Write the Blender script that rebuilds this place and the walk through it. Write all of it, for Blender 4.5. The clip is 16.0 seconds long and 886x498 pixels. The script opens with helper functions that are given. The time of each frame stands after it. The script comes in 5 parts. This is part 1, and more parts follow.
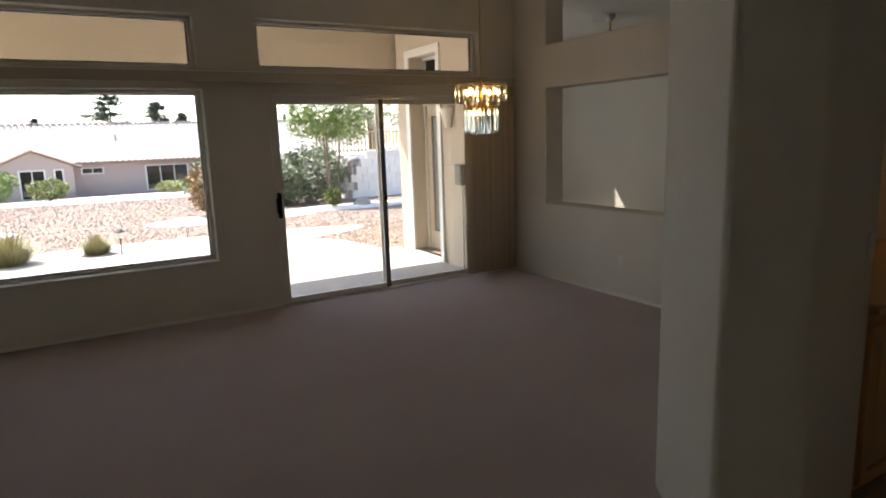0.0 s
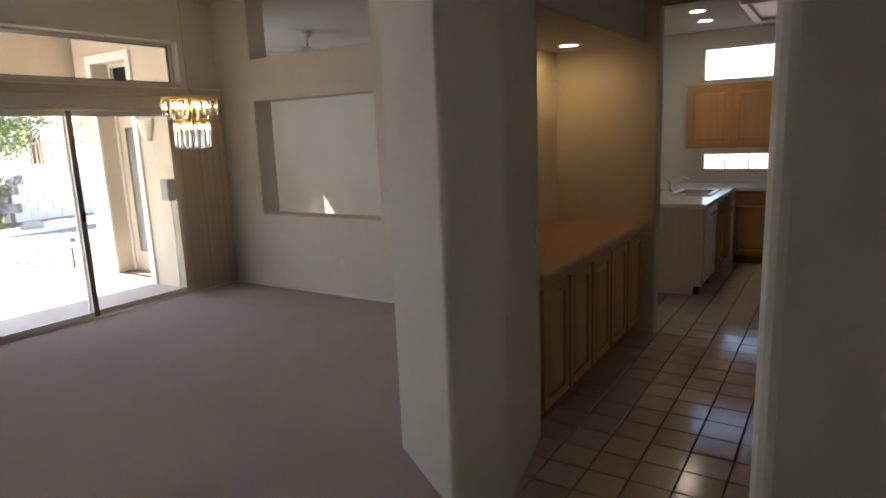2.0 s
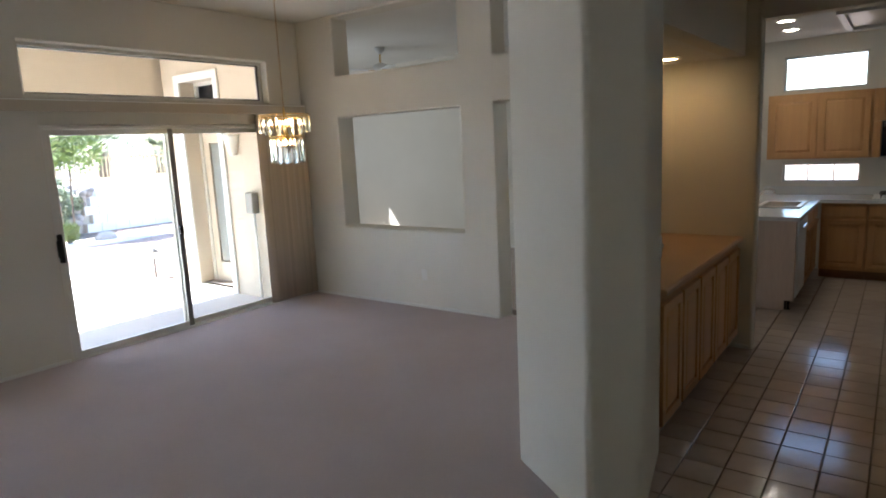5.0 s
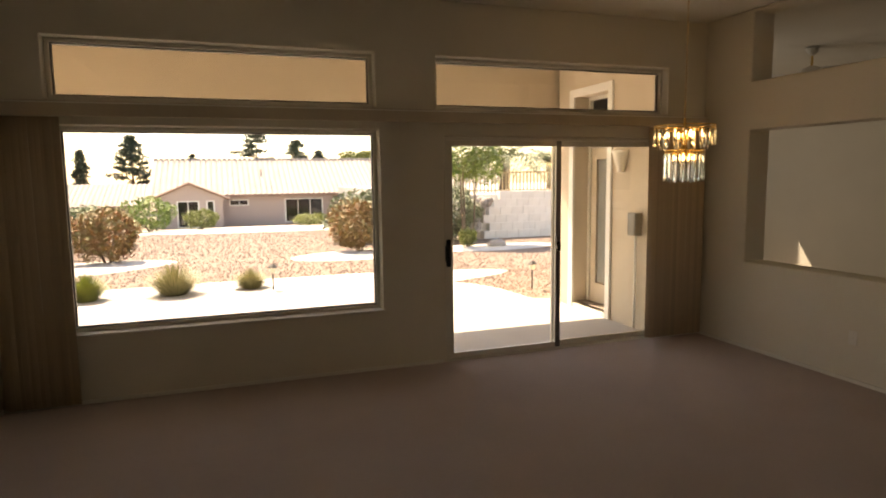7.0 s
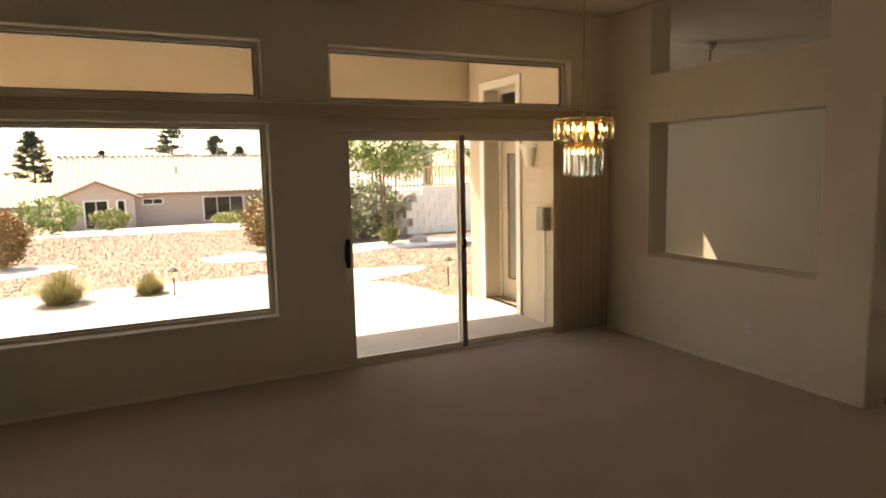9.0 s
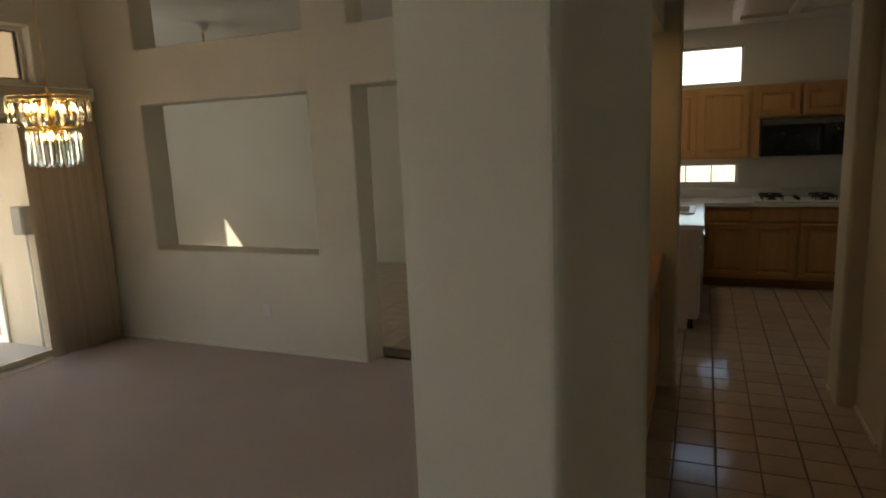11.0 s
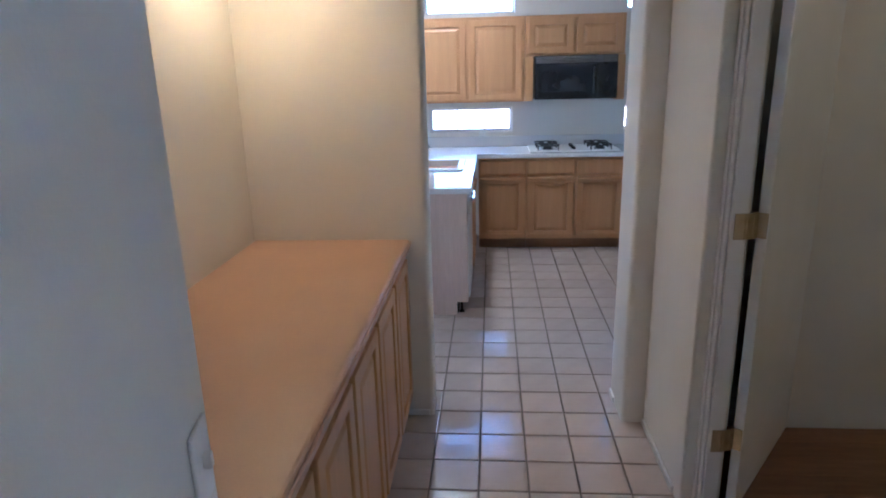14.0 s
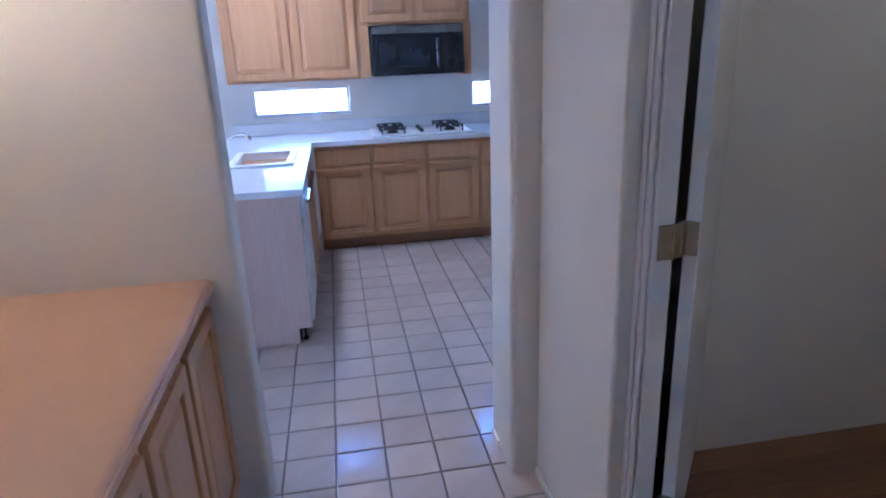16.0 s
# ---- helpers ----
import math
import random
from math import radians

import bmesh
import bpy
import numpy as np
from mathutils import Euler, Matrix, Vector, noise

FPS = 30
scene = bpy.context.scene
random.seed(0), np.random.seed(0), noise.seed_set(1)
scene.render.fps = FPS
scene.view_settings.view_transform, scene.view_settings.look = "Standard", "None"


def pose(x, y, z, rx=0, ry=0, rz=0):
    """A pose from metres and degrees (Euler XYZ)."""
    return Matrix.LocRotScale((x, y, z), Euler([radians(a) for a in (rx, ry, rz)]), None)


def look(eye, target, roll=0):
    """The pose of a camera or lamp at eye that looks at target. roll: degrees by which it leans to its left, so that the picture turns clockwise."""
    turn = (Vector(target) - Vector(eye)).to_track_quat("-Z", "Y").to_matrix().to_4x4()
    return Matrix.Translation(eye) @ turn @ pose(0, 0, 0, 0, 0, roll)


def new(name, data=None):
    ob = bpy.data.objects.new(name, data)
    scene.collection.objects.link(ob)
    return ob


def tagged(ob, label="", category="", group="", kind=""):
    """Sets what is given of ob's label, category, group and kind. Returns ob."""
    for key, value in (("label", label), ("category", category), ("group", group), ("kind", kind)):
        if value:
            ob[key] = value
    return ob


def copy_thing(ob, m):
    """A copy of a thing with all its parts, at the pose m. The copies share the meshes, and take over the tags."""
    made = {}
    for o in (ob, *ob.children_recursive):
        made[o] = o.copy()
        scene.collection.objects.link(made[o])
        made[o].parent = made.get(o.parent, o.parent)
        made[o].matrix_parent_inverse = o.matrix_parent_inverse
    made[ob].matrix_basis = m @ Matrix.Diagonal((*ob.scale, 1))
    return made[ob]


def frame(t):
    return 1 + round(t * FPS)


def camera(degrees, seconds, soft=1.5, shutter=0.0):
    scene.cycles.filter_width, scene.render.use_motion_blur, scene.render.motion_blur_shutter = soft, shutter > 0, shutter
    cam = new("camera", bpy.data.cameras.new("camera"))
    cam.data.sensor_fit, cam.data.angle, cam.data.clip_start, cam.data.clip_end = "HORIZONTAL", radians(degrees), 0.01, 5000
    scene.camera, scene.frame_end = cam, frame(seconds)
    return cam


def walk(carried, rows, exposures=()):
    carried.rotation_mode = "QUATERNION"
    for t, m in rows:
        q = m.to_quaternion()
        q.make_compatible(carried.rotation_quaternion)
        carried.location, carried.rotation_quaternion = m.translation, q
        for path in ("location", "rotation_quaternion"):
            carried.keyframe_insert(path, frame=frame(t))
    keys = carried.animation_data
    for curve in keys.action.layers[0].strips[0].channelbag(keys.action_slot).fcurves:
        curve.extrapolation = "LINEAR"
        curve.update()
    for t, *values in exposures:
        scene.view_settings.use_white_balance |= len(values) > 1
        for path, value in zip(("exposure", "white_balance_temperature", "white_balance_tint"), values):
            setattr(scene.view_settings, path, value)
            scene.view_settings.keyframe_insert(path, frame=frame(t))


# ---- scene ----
cam = camera(71, 16.0, soft=1.9)
PATH = [
    # seconds, x, y, z, yaw, pitch, roll
    (0, 1.440, 1.107, 1.630, -30.06, -10.39, -1.87),
    (0.5, 1.318, 1.008, 1.634, -37.47, -10.52, -2.03),
    (1, 1.160, 0.965, 1.680, -45.44, -11.16, -1.43),
    (1.5, 1.100, 0.976, 1.679, -52.10, -10.70, -1.78),
    (2, 1.097, 0.992, 1.681, -57.12, -10.65, -2.31),
    (2.5, 1.065, 1.024, 1.674, -61.13, -10.39, -2.73),
    (3, 0.980, 1.066, 1.715, -63.75, -10.38, -2.82),
    (5.5, 0.802, 1.406, 1.735, -44.17, -8.97, -2.57),
    (6, 1.198, 1.542, 1.720, -32.12, -8.18, -1.92),
    (6.5, 1.274, 1.748, 1.692, -23.80, -7.31, -1.30),
    (7, 1.199, 1.875, 1.691, -19.43, -6.61, -0.71),
    (7.5, 1.169, 1.991, 1.718, -17.90, -6.76, -0.11),
    (8, 1.331, 2.014, 1.712, -16.94, -6.99, -0.62),
    (10.5, 1.710, 1.970, 1.685, -56.76, -8.97, -2.58),
    (11, 1.881, 2.067, 1.688, -67.11, -9.92, -2.50),
    (11.5, 1.925, 2.066, 1.726, -76.31, -10.69, -2.44),
    (12, 2.236, 2.062, 1.698, -82.74, -11.52, -1.96),
    (12.5, 2.588, 2.029, 1.666, -86.56, -12.85, -1.44),
    (13, 2.848, 2.015, 1.672, -88.31, -14.33, -1.23),
    (13.5, 3.084, 2.003, 1.652, -87.88, -15.13, -0.73),
    (14, 3.318, 1.907, 1.651, -85.26, -15.96, -1.55),
    (14.5, 3.505, 1.835, 1.655, -82.70, -16.89, -2.51),
    (15, 3.671, 1.818, 1.639, -81.76, -17.93, -3.63),
    (15.5, 3.907, 1.849, 1.601, -87.40, -18.37, -3.41),
    (16, 4.068, 1.846, 1.605, -99.23, -18.27, -2.22),
]
EXPOSURE = [
    # seconds, stops, kelvin, tint
    (0.0, 2.0, 6700, 11), (1.5, 2.45, 6500, 11), (3.0, 3.5, 6300, 12), (5.5, 3.05, 5700, 7), (6.0, 2.6, 6000, 8), (6.5, 2.05, 6500, 10),
    (7.0, 1.95, 9800, 17), (8.0, 2.05, 10200, 17), (10.5, 1.95, 9200, 9), (11.0, 2.4, 7600, 6), (11.5, 3.85, 6100, 6), (12.0, 4.95, 5700, 0), (12.5, 5.45, 5800, 3),
    (13.0, 5.45, 6700, 24), (13.5, 5.25, 6600, 48), (14.0, 5.0, 4300, 12), (14.5, 4.7, 3650, 16), (15.0, 5.1, 3650, 18), (15.5, 5.25, 3800, 26), (16.0, 5.15, 3850, 20),
]
walk(cam, [(t, pose(x, y, z, 90 + p, 0, w) @ pose(0, 0, 0, 0, 0, r)) for t, x, y, z, w, p, r in PATH], EXPOSURE)

# ---- light ----
SUN_DIR = Vector((0.22, -0.7, -1.0)).normalized()   # the way the sunlight travels
world = bpy.data.worlds.new("world")
scene.world = world
world.use_nodes = True
wn = world.node_tree.nodes
sky = wn.new("ShaderNodeTexSky")
sky.sky_type = "NISHITA"
sky.sun_disc = False
sky.sun_elevation = math.asin(-SUN_DIR.z)
sky.sun_rotation = math.atan2(-SUN_DIR.x, -SUN_DIR.y)
world.node_tree.links.new(sky.outputs[0], wn["Background"].inputs[0])
wn["Background"].inputs[1].default_value = 0.13
sun = new("sun", bpy.data.lights.new("sun", "SUN"))
sun.data.energy, sun.data.angle, sun.data.color = 4.2, radians(0.5), (1.0, 0.95, 0.87)
sun.matrix_world = look((0, 0, 30), tuple(Vector((0, 0, 30)) + SUN_DIR))
# area lamp added inside the nook's patio door to stand in for daylight
nook_fill = new("nook_fill_lamp", bpy.data.lights.new("nook_fill_lamp", "AREA"))
nook_fill.data.shape, nook_fill.data.size, nook_fill.data.size_y = "RECTANGLE", 0.70, 2.5
nook_fill.data.energy, nook_fill.data.color = 3.4, (0.93, 0.97, 1.0)
nook_fill.matrix_world = look((6.07, 8.80, 1.32), (7.07, 8.80, 1.32))


# ---- materials ----
def mat(name, base, rough=0.6, metal=0.0, spots=None, spot_scale=3.0, spot_amount=0.5, grain=0.0, grain_scale=200.0,
        bump=0.0, bump_scale=250.0, stretch=None, vary=0.0, spec=0.5, coords="Object", detail=4.0):
    """Node material: a base colour, larger stains towards a second colour, fine grain, relief and per-piece variation."""
    m = bpy.data.materials.new(name)
    m.use_nodes = True
    nt = m.node_tree
    b = nt.nodes["Principled BSDF"]
    b.inputs["Roughness"].default_value, b.inputs["Metallic"].default_value = rough, metal
    b.inputs["Specular IOR Level"].default_value = spec
    tc = nt.nodes.new("ShaderNodeTexCoord")
    out = tc.outputs[coords]
    if stretch:
        mp = nt.nodes.new("ShaderNodeMapping")
        mp.inputs["Scale"].default_value = stretch
        nt.links.new(out, mp.inputs[0])
        out = mp.outputs[0]

    def noise_node(scale, det):
        n = nt.nodes.new("ShaderNodeTexNoise")
        n.inputs["Scale"].default_value, n.inputs["Detail"].default_value = scale, det
        nt.links.new(out, n.inputs["Vector"])
        return n

    def mix(a, c, fac, amount=1.0, blend="MIX"):
        x = nt.nodes.new("ShaderNodeMix")
        x.data_type, x.blend_type = "RGBA", blend
        r = nt.nodes.new("ShaderNodeMapRange")
        r.inputs["From Min"].default_value, r.inputs["From Max"].default_value = 0.35, 0.65
        r.inputs["To Max"].default_value = amount
        nt.links.new(fac, r.inputs["Value"])
        nt.links.new(r.outputs[0], x.inputs["Factor"])
        for v, i in ((a, "A"), (c, "B")):
            if isinstance(v, tuple):
                [s for s in x.inputs if s.name == i and s.type == "RGBA"][0].default_value = (*v, 1)
            else:
                nt.links.new(v, [s for s in x.inputs if s.name == i and s.type == "RGBA"][0])
        return [s for s in x.outputs if s.type == "RGBA"][0]

    col = tuple(base)
    if spots:
        col = mix(col, tuple(spots), noise_node(spot_scale, detail).outputs[0], spot_amount)
    if grain:
        dark = tuple(c * 0.55 for c in base)
        col = mix(col, dark, noise_node(grain_scale, 3).outputs[0], grain)
    if vary:
        info = nt.nodes.new("ShaderNodeObjectInfo")
        h = nt.nodes.new("ShaderNodeHueSaturation")
        r = nt.nodes.new("ShaderNodeMapRange")
        r.inputs["To Min"].default_value, r.inputs["To Max"].default_value = 1 - vary, 1 + vary
        nt.links.new(info.outputs["Random"], r.inputs["Value"])
        nt.links.new(r.outputs[0], h.inputs["Value"])
        if isinstance(col, tuple):
            h.inputs["Color"].default_value = (*col, 1)
        else:
            nt.links.new(col, h.inputs["Color"])
        col = h.outputs[0]
    if isinstance(col, tuple):
        b.inputs["Base Color"].default_value = (*col, 1)
    else:
        nt.links.new(col, b.inputs["Base Color"])
    if bump:
        bp = nt.nodes.new("ShaderNodeBump")
        bp.inputs["Strength"].default_value, bp.inputs["Distance"].default_value = bump, 0.01
        nt.links.new(noise_node(bump_scale, 2).outputs[0], bp.inputs["Height"])
        nt.links.new(bp.outputs[0], b.inputs["Normal"])
    return m


def glow(name, colour, strength):
    m = bpy.data.materials.new(name)
    m.use_nodes = True
    b = m.node_tree.nodes["Principled BSDF"]
    b.inputs["Base Color"].default_value = (*colour, 1)
    b.inputs["Emission Color"].default_value = (*colour, 1)
    b.inputs["Emission Strength"].default_value = strength
    return m


def glassy(name, colour=(1, 1, 1), rough=0.0, ior=1.45):
    m = bpy.data.materials.new(name)
    m.use_nodes = True
    b = m.node_tree.nodes["Principled BSDF"]
    b.inputs["Base Color"].default_value = (*colour, 1)
    b.inputs["Roughness"].default_value, b.inputs["IOR"].default_value = rough, ior
    b.inputs["Transmission Weight"].default_value = 1.0
    return m


def leafy(name, a, c, vary=0.25):
    m = bpy.data.materials.new(name)
    m.use_nodes = True
    nt = m.node_tree
    b = nt.nodes["Principled BSDF"]
    g = nt.nodes.new("ShaderNodeNewGeometry")
    ramp = nt.nodes.new("ShaderNodeValToRGB")
    ramp.color_ramp.elements[0].color, ramp.color_ramp.elements[1].color = (*a, 1), (*c, 1)
    nt.links.new(g.outputs["Random Per Island"], ramp.inputs[0])
    nt.links.new(ramp.outputs[0], b.inputs["Base Color"])
    b.inputs["Roughness"].default_value = 0.6
    b.inputs["Subsurface Weight"].default_value = 0.0
    return m


M_WALL = mat("wall_paint", (0.76, 0.72, 0.63), 0.75, spots=(0.70, 0.66, 0.575), spot_scale=1.3, spot_amount=0.6, bump=0.07, bump_scale=130, spec=0.35)
M_CEIL = mat("ceiling_paint", (0.80, 0.78, 0.73), 0.85, spots=(0.74, 0.72, 0.67), spot_scale=1.5, spot_amount=0.5, bump=0.3, bump_scale=90, spec=0.2)
M_TRIM = mat("white_trim", (0.80, 0.78, 0.73), 0.4, spots=(0.72, 0.70, 0.64), spot_scale=4, spot_amount=0.4, bump=0.04, bump_scale=60)
M_CARPET = mat("carpet", (0.68, 0.575, 0.55), 0.95, spots=(0.61, 0.505, 0.48), spot_scale=1.6, spot_amount=0.65, grain=0.5, grain_scale=420, bump=0.7, bump_scale=520, spec=0.1)
M_TILE = mat("ceramic_tile", (0.60, 0.50, 0.42), 0.13, spots=(0.53, 0.43, 0.355), spot_scale=9, spot_amount=0.6, bump=0.05, bump_scale=30, vary=0.07)
M_GROUT = mat("grout", (0.22, 0.175, 0.14), 0.9, spots=(0.29, 0.235, 0.19), spot_scale=8, spot_amount=0.5)
M_PLANK = mat("plank_floor", (0.30, 0.15, 0.062), 0.35, spots=(0.20, 0.093, 0.036), spot_scale=3, spot_amount=0.7, grain=0.35, grain_scale=14, stretch=(14, 1.2, 1), vary=0.2, bump=0.05, bump_scale=20)
M_OAK = mat("light_oak", (0.61, 0.335, 0.135), 0.42, spots=(0.53, 0.28, 0.105), spot_scale=1.6, spot_amount=0.6, grain=0.13, grain_scale=9, stretch=(16, 16, 1.0), vary=0.05, bump=0.04, bump_scale=14)
M_OAK_DARK = mat("toe_board_wood", (0.33, 0.175, 0.08), 0.55, spots=(0.25, 0.13, 0.06), spot_scale=5, spot_amount=0.6, grain=0.3, grain_scale=10, stretch=(1, 1, 14))
M_PALE = mat("pale_veneer", (0.62, 0.47, 0.38), 0.45, spots=(0.56, 0.41, 0.32), spot_scale=2, spot_amount=0.6, grain=0.15, grain_scale=8, stretch=(10, 10, 1))
M_BUFFET = mat("tan_laminate", (0.57, 0.36, 0.215), 0.38, spots=(0.50, 0.305, 0.175), spot_scale=2.2, spot_amount=0.6, grain=0.06, grain_scale=160, bump=0.02, bump_scale=200)
M_COUNTER = mat("white_laminate", (0.74, 0.73, 0.72), 0.18, spots=(0.68, 0.67, 0.66), spot_scale=3, spot_amount=0.5, grain=0.1, grain_scale=300)
M_WHITE = mat("white_enamel", (0.78, 0.77, 0.75), 0.3, spots=(0.72, 0.71, 0.68), spot_scale=3, spot_amount=0.4)
M_BLACK = mat("black_plastic", (0.012, 0.012, 0.013), 0.22, spots=(0.02, 0.02, 0.022), spot_scale=6, spot_amount=0.5)
M_BLACKGLASS = mat("black_glass", (0.008, 0.009, 0.011), 0.06, spots=(0.014, 0.015, 0.018), spot_scale=3, spot_amount=0.5)
M_IRON = mat("cast_iron", (0.015, 0.014, 0.014), 0.6, spots=(0.03, 0.028, 0.026), spot_scale=20, spot_amount=0.5, bump=0.3, bump_scale=150)
M_CHROME = mat("chrome", (0.75, 0.75, 0.76), 0.12, 1.0, spots=(0.6, 0.6, 0.62), spot_scale=20, spot_amount=0.4)
M_BRASS = mat("brass", (0.72, 0.48, 0.16), 0.22, 1.0, spots=(0.55, 0.35, 0.11), spot_scale=15, spot_amount=0.5)
M_DULLBRASS = mat("dull_brass", (0.50, 0.42, 0.27), 0.42, 1.0, spots=(0.38, 0.31, 0.19), spot_scale=25, spot_amount=0.6)
M_ALU = mat("bronze_aluminium", (0.17, 0.16, 0.15), 0.4, 0.6, spots=(0.12, 0.11, 0.10), spot_scale=8, spot_amount=0.5)
M_FRAME = mat("white_aluminium", (0.74, 0.71, 0.64), 0.35, 0.1, spots=(0.66, 0.63, 0.56), spot_scale=6, spot_amount=0.5)
M_SLAT = mat("blind_slat", (0.60, 0.48, 0.345), 0.6, spots=(0.54, 0.425, 0.295), spot_scale=2.5, spot_amount=0.6, grain=0.12, grain_scale=100, stretch=(1, 1, 0.1), vary=0.08)
M_VALANCE = mat("valance", (0.56, 0.48, 0.37), 0.6, spots=(0.50, 0.42, 0.32), spot_scale=3, spot_amount=0.5)
M_STUCCO = mat("stucco", (0.62, 0.53, 0.41), 0.9, spots=(0.56, 0.47, 0.355), spot_scale=1.2, spot_amount=0.6, grain=0.15, grain_scale=90, bump=0.5, bump_scale=70)
M_PINK = mat("pink_stucco", (0.50, 0.40, 0.36), 0.9, spots=(0.45, 0.355, 0.315), spot_scale=0.7, spot_amount=0.6, bump=0.4, bump_scale=30)
M_ROOF = mat("roof_tile", (0.46, 0.405, 0.375), 0.85, spots=(0.37, 0.32, 0.295), spot_scale=1.0, spot_amount=0.7, grain=0.3, grain_scale=6)
M_FASCIA = mat("fascia_board", (0.30, 0.19, 0.14), 0.7, spots=(0.24, 0.15, 0.11), spot_scale=3, spot_amount=0.5)
M_CONC = mat("concrete", (0.47, 0.455, 0.43), 0.85, spots=(0.40, 0.385, 0.36), spot_scale=1.2, spot_amount=0.6, grain=0.2, grain_scale=60, bump=0.2, bump_scale=120)
M_GRAVEL = mat("gravel_ground", (0.26, 0.19, 0.15), 0.95, spots=(0.18, 0.13, 0.10), spot_scale=6, spot_amount=0.7, grain=0.5, grain_scale=22, bump=1.0, bump_scale=18, detail=6)
M_STONE = mat("gravel_stone", (0.34, 0.25, 0.20), 0.9, spots=(0.22, 0.155, 0.125), spot_scale=2.0, spot_amount=0.8, grain=0.3, grain_scale=40)
M_WHITEROCK = mat("white_rock", (0.60, 0.57, 0.53), 0.9, spots=(0.47, 0.44, 0.40), spot_scale=5, spot_amount=0.6, grain=0.4, grain_scale=40, bump=0.8, bump_scale=35)
M_BOULDER = mat("boulder", (0.36, 0.32, 0.29), 0.9, spots=(0.25, 0.22, 0.20), spot_scale=3, spot_amount=0.7, bump=0.5, bump_scale=12, vary=0.15)
M_BLOCK = mat("retaining_block", (0.82, 0.79, 0.74), 0.9, spots=(0.75, 0.71, 0.65), spot_scale=3, spot_amount=0.6, bump=0.5, bump_scale=25, vary=0.04)
M_BARK = mat("bark", (0.16, 0.11, 0.075), 0.95, spots=(0.10, 0.07, 0.05), spot_scale=8, spot_amount=0.7, bump=0.6, bump_scale=30)
M_TANSTEEL = mat("tan_painted_steel", (0.34, 0.25, 0.14), 0.5, 0.2, spots=(0.28, 0.20, 0.11), spot_scale=6, spot_amount=0.5)
M_GLASS = glassy("window_glass", (1, 1, 1))
M_CRYSTAL = glassy("crystal", (0.93, 0.98, 1.0), 0.0, 1.5)
M_BULB = glow("warm_bulb", (1.0, 0.66, 0.30), 5.0)
M_DOWN = glow("downlight_lens", (1.0, 0.66, 0.30), 4)
M_GLOBE = glow("globe_glass", (1.0, 0.7, 0.36), 0.25)
M_SPOT = glow("spot_lens", (1.0, 0.86, 0.66), 6)
M_LEAF = leafy("green_leaf", (0.10, 0.17, 0.03), (0.23, 0.31, 0.07))
M_LEAF_RED = leafy("red_tip_leaf", (0.31, 0.11, 0.036), (0.19, 0.195, 0.065))
M_LEAF_GREY = leafy("grey_green_leaf", (0.135, 0.165, 0.09), (0.25, 0.28, 0.16))
M_LEAF_DARK = leafy("pine_needle", (0.022, 0.046, 0.03), (0.055, 0.085, 0.05))
M_LEAF_YEL = leafy("yellow_green_leaf", (0.13, 0.17, 0.03), (0.24, 0.26, 0.06))
M_GRASS = leafy("straw_green_blade", (0.20, 0.20, 0.085), (0.44, 0.40, 0.24))
M_FROSTED = mat("frosted_shade", (0.75, 0.70, 0.60), 0.35, spots=(0.68, 0.62, 0.52), spot_scale=6, spot_amount=0.4)
M_GREYBOX = mat("grey_painted_metal", (0.22, 0.20, 0.17), 0.5, 0.2, spots=(0.17, 0.155, 0.13), spot_scale=8, spot_amount=0.5)
M_BLIND_OUT = mat("door_inner_blind", (0.44, 0.45, 0.41), 0.6, spots=(0.38, 0.39, 0.35), spot_scale=4, spot_amount=0.5)


# ---- mesh helpers ----
def finish(name, bm, material, smooth=False, bevel=0.0, segments=2):
    me = bpy.data.meshes.new(name)
    bmesh.ops.recalc_face_normals(bm, faces=bm.faces)
    bm.to_mesh(me)
    bm.free()
    me.materials.append(material)
    if smooth:
        for p in me.polygons:
            p.use_smooth = True
    ob = new(name, me)
    if bevel:
        md = ob.modifiers.new("bevel", "BEVEL")
        md.width, md.segments, md.limit_method, md.angle_limit = bevel, segments, "ANGLE", radians(35)
    return ob


def part(name, bm, material, parent, label="", smooth=False, bevel=0.0, segments=2):
    ob = finish(name, bm, material, smooth, bevel, segments)
    ob.parent = parent
    if label:
        ob["label"] = label
    return ob


def thing(name, place, label, category, group="", kind="", rz=0.0):
    ob = new(name)
    ob.empty_display_size = 0.1
    ob.matrix_world = pose(*place, 0, 0, rz)
    return tagged(ob, label, category, group, kind)


def B():
    return bmesh.new()


def box(bm, x0, x1, y0, y1, z0, z1):
    v = [bm.verts.new((x, y, z)) for x in (x0, x1) for y in (y0, y1) for z in (z0, z1)]
    for f in ((0, 1, 3, 2), (4, 6, 7, 5), (0, 4, 5, 1), (2, 3, 7, 6), (0, 2, 6, 4), (1, 5, 7, 3)):
        bm.faces.new([v[i] for i in f])
    return bm


def boxb(x0, x1, y0, y1, z0, z1):
    return box(B(), x0, x1, y0, y1, z0, z1)


def tube(bm, a, b, r0, r1=None, n=8, cap=True):
    a, b = Vector(a), Vector(b)
    r1 = r0 if r1 is None else r1
    q = (b - a).to_track_quat("Z", "Y")
    rings = []
    for c, r in ((a, r0), (b, r1)):
        rings.append([bm.verts.new(c + q @ Vector((r * math.cos(2 * math.pi * i / n), r * math.sin(2 * math.pi * i / n), 0))) for i in range(n)])
    for i in range(n):
        bm.faces.new((rings[0][i], rings[0][(i + 1) % n], rings[1][(i + 1) % n], rings[1][i]))
    if cap:
        bm.faces.new(rings[0][::-1])
        bm.faces.new(rings[1])
    return bm


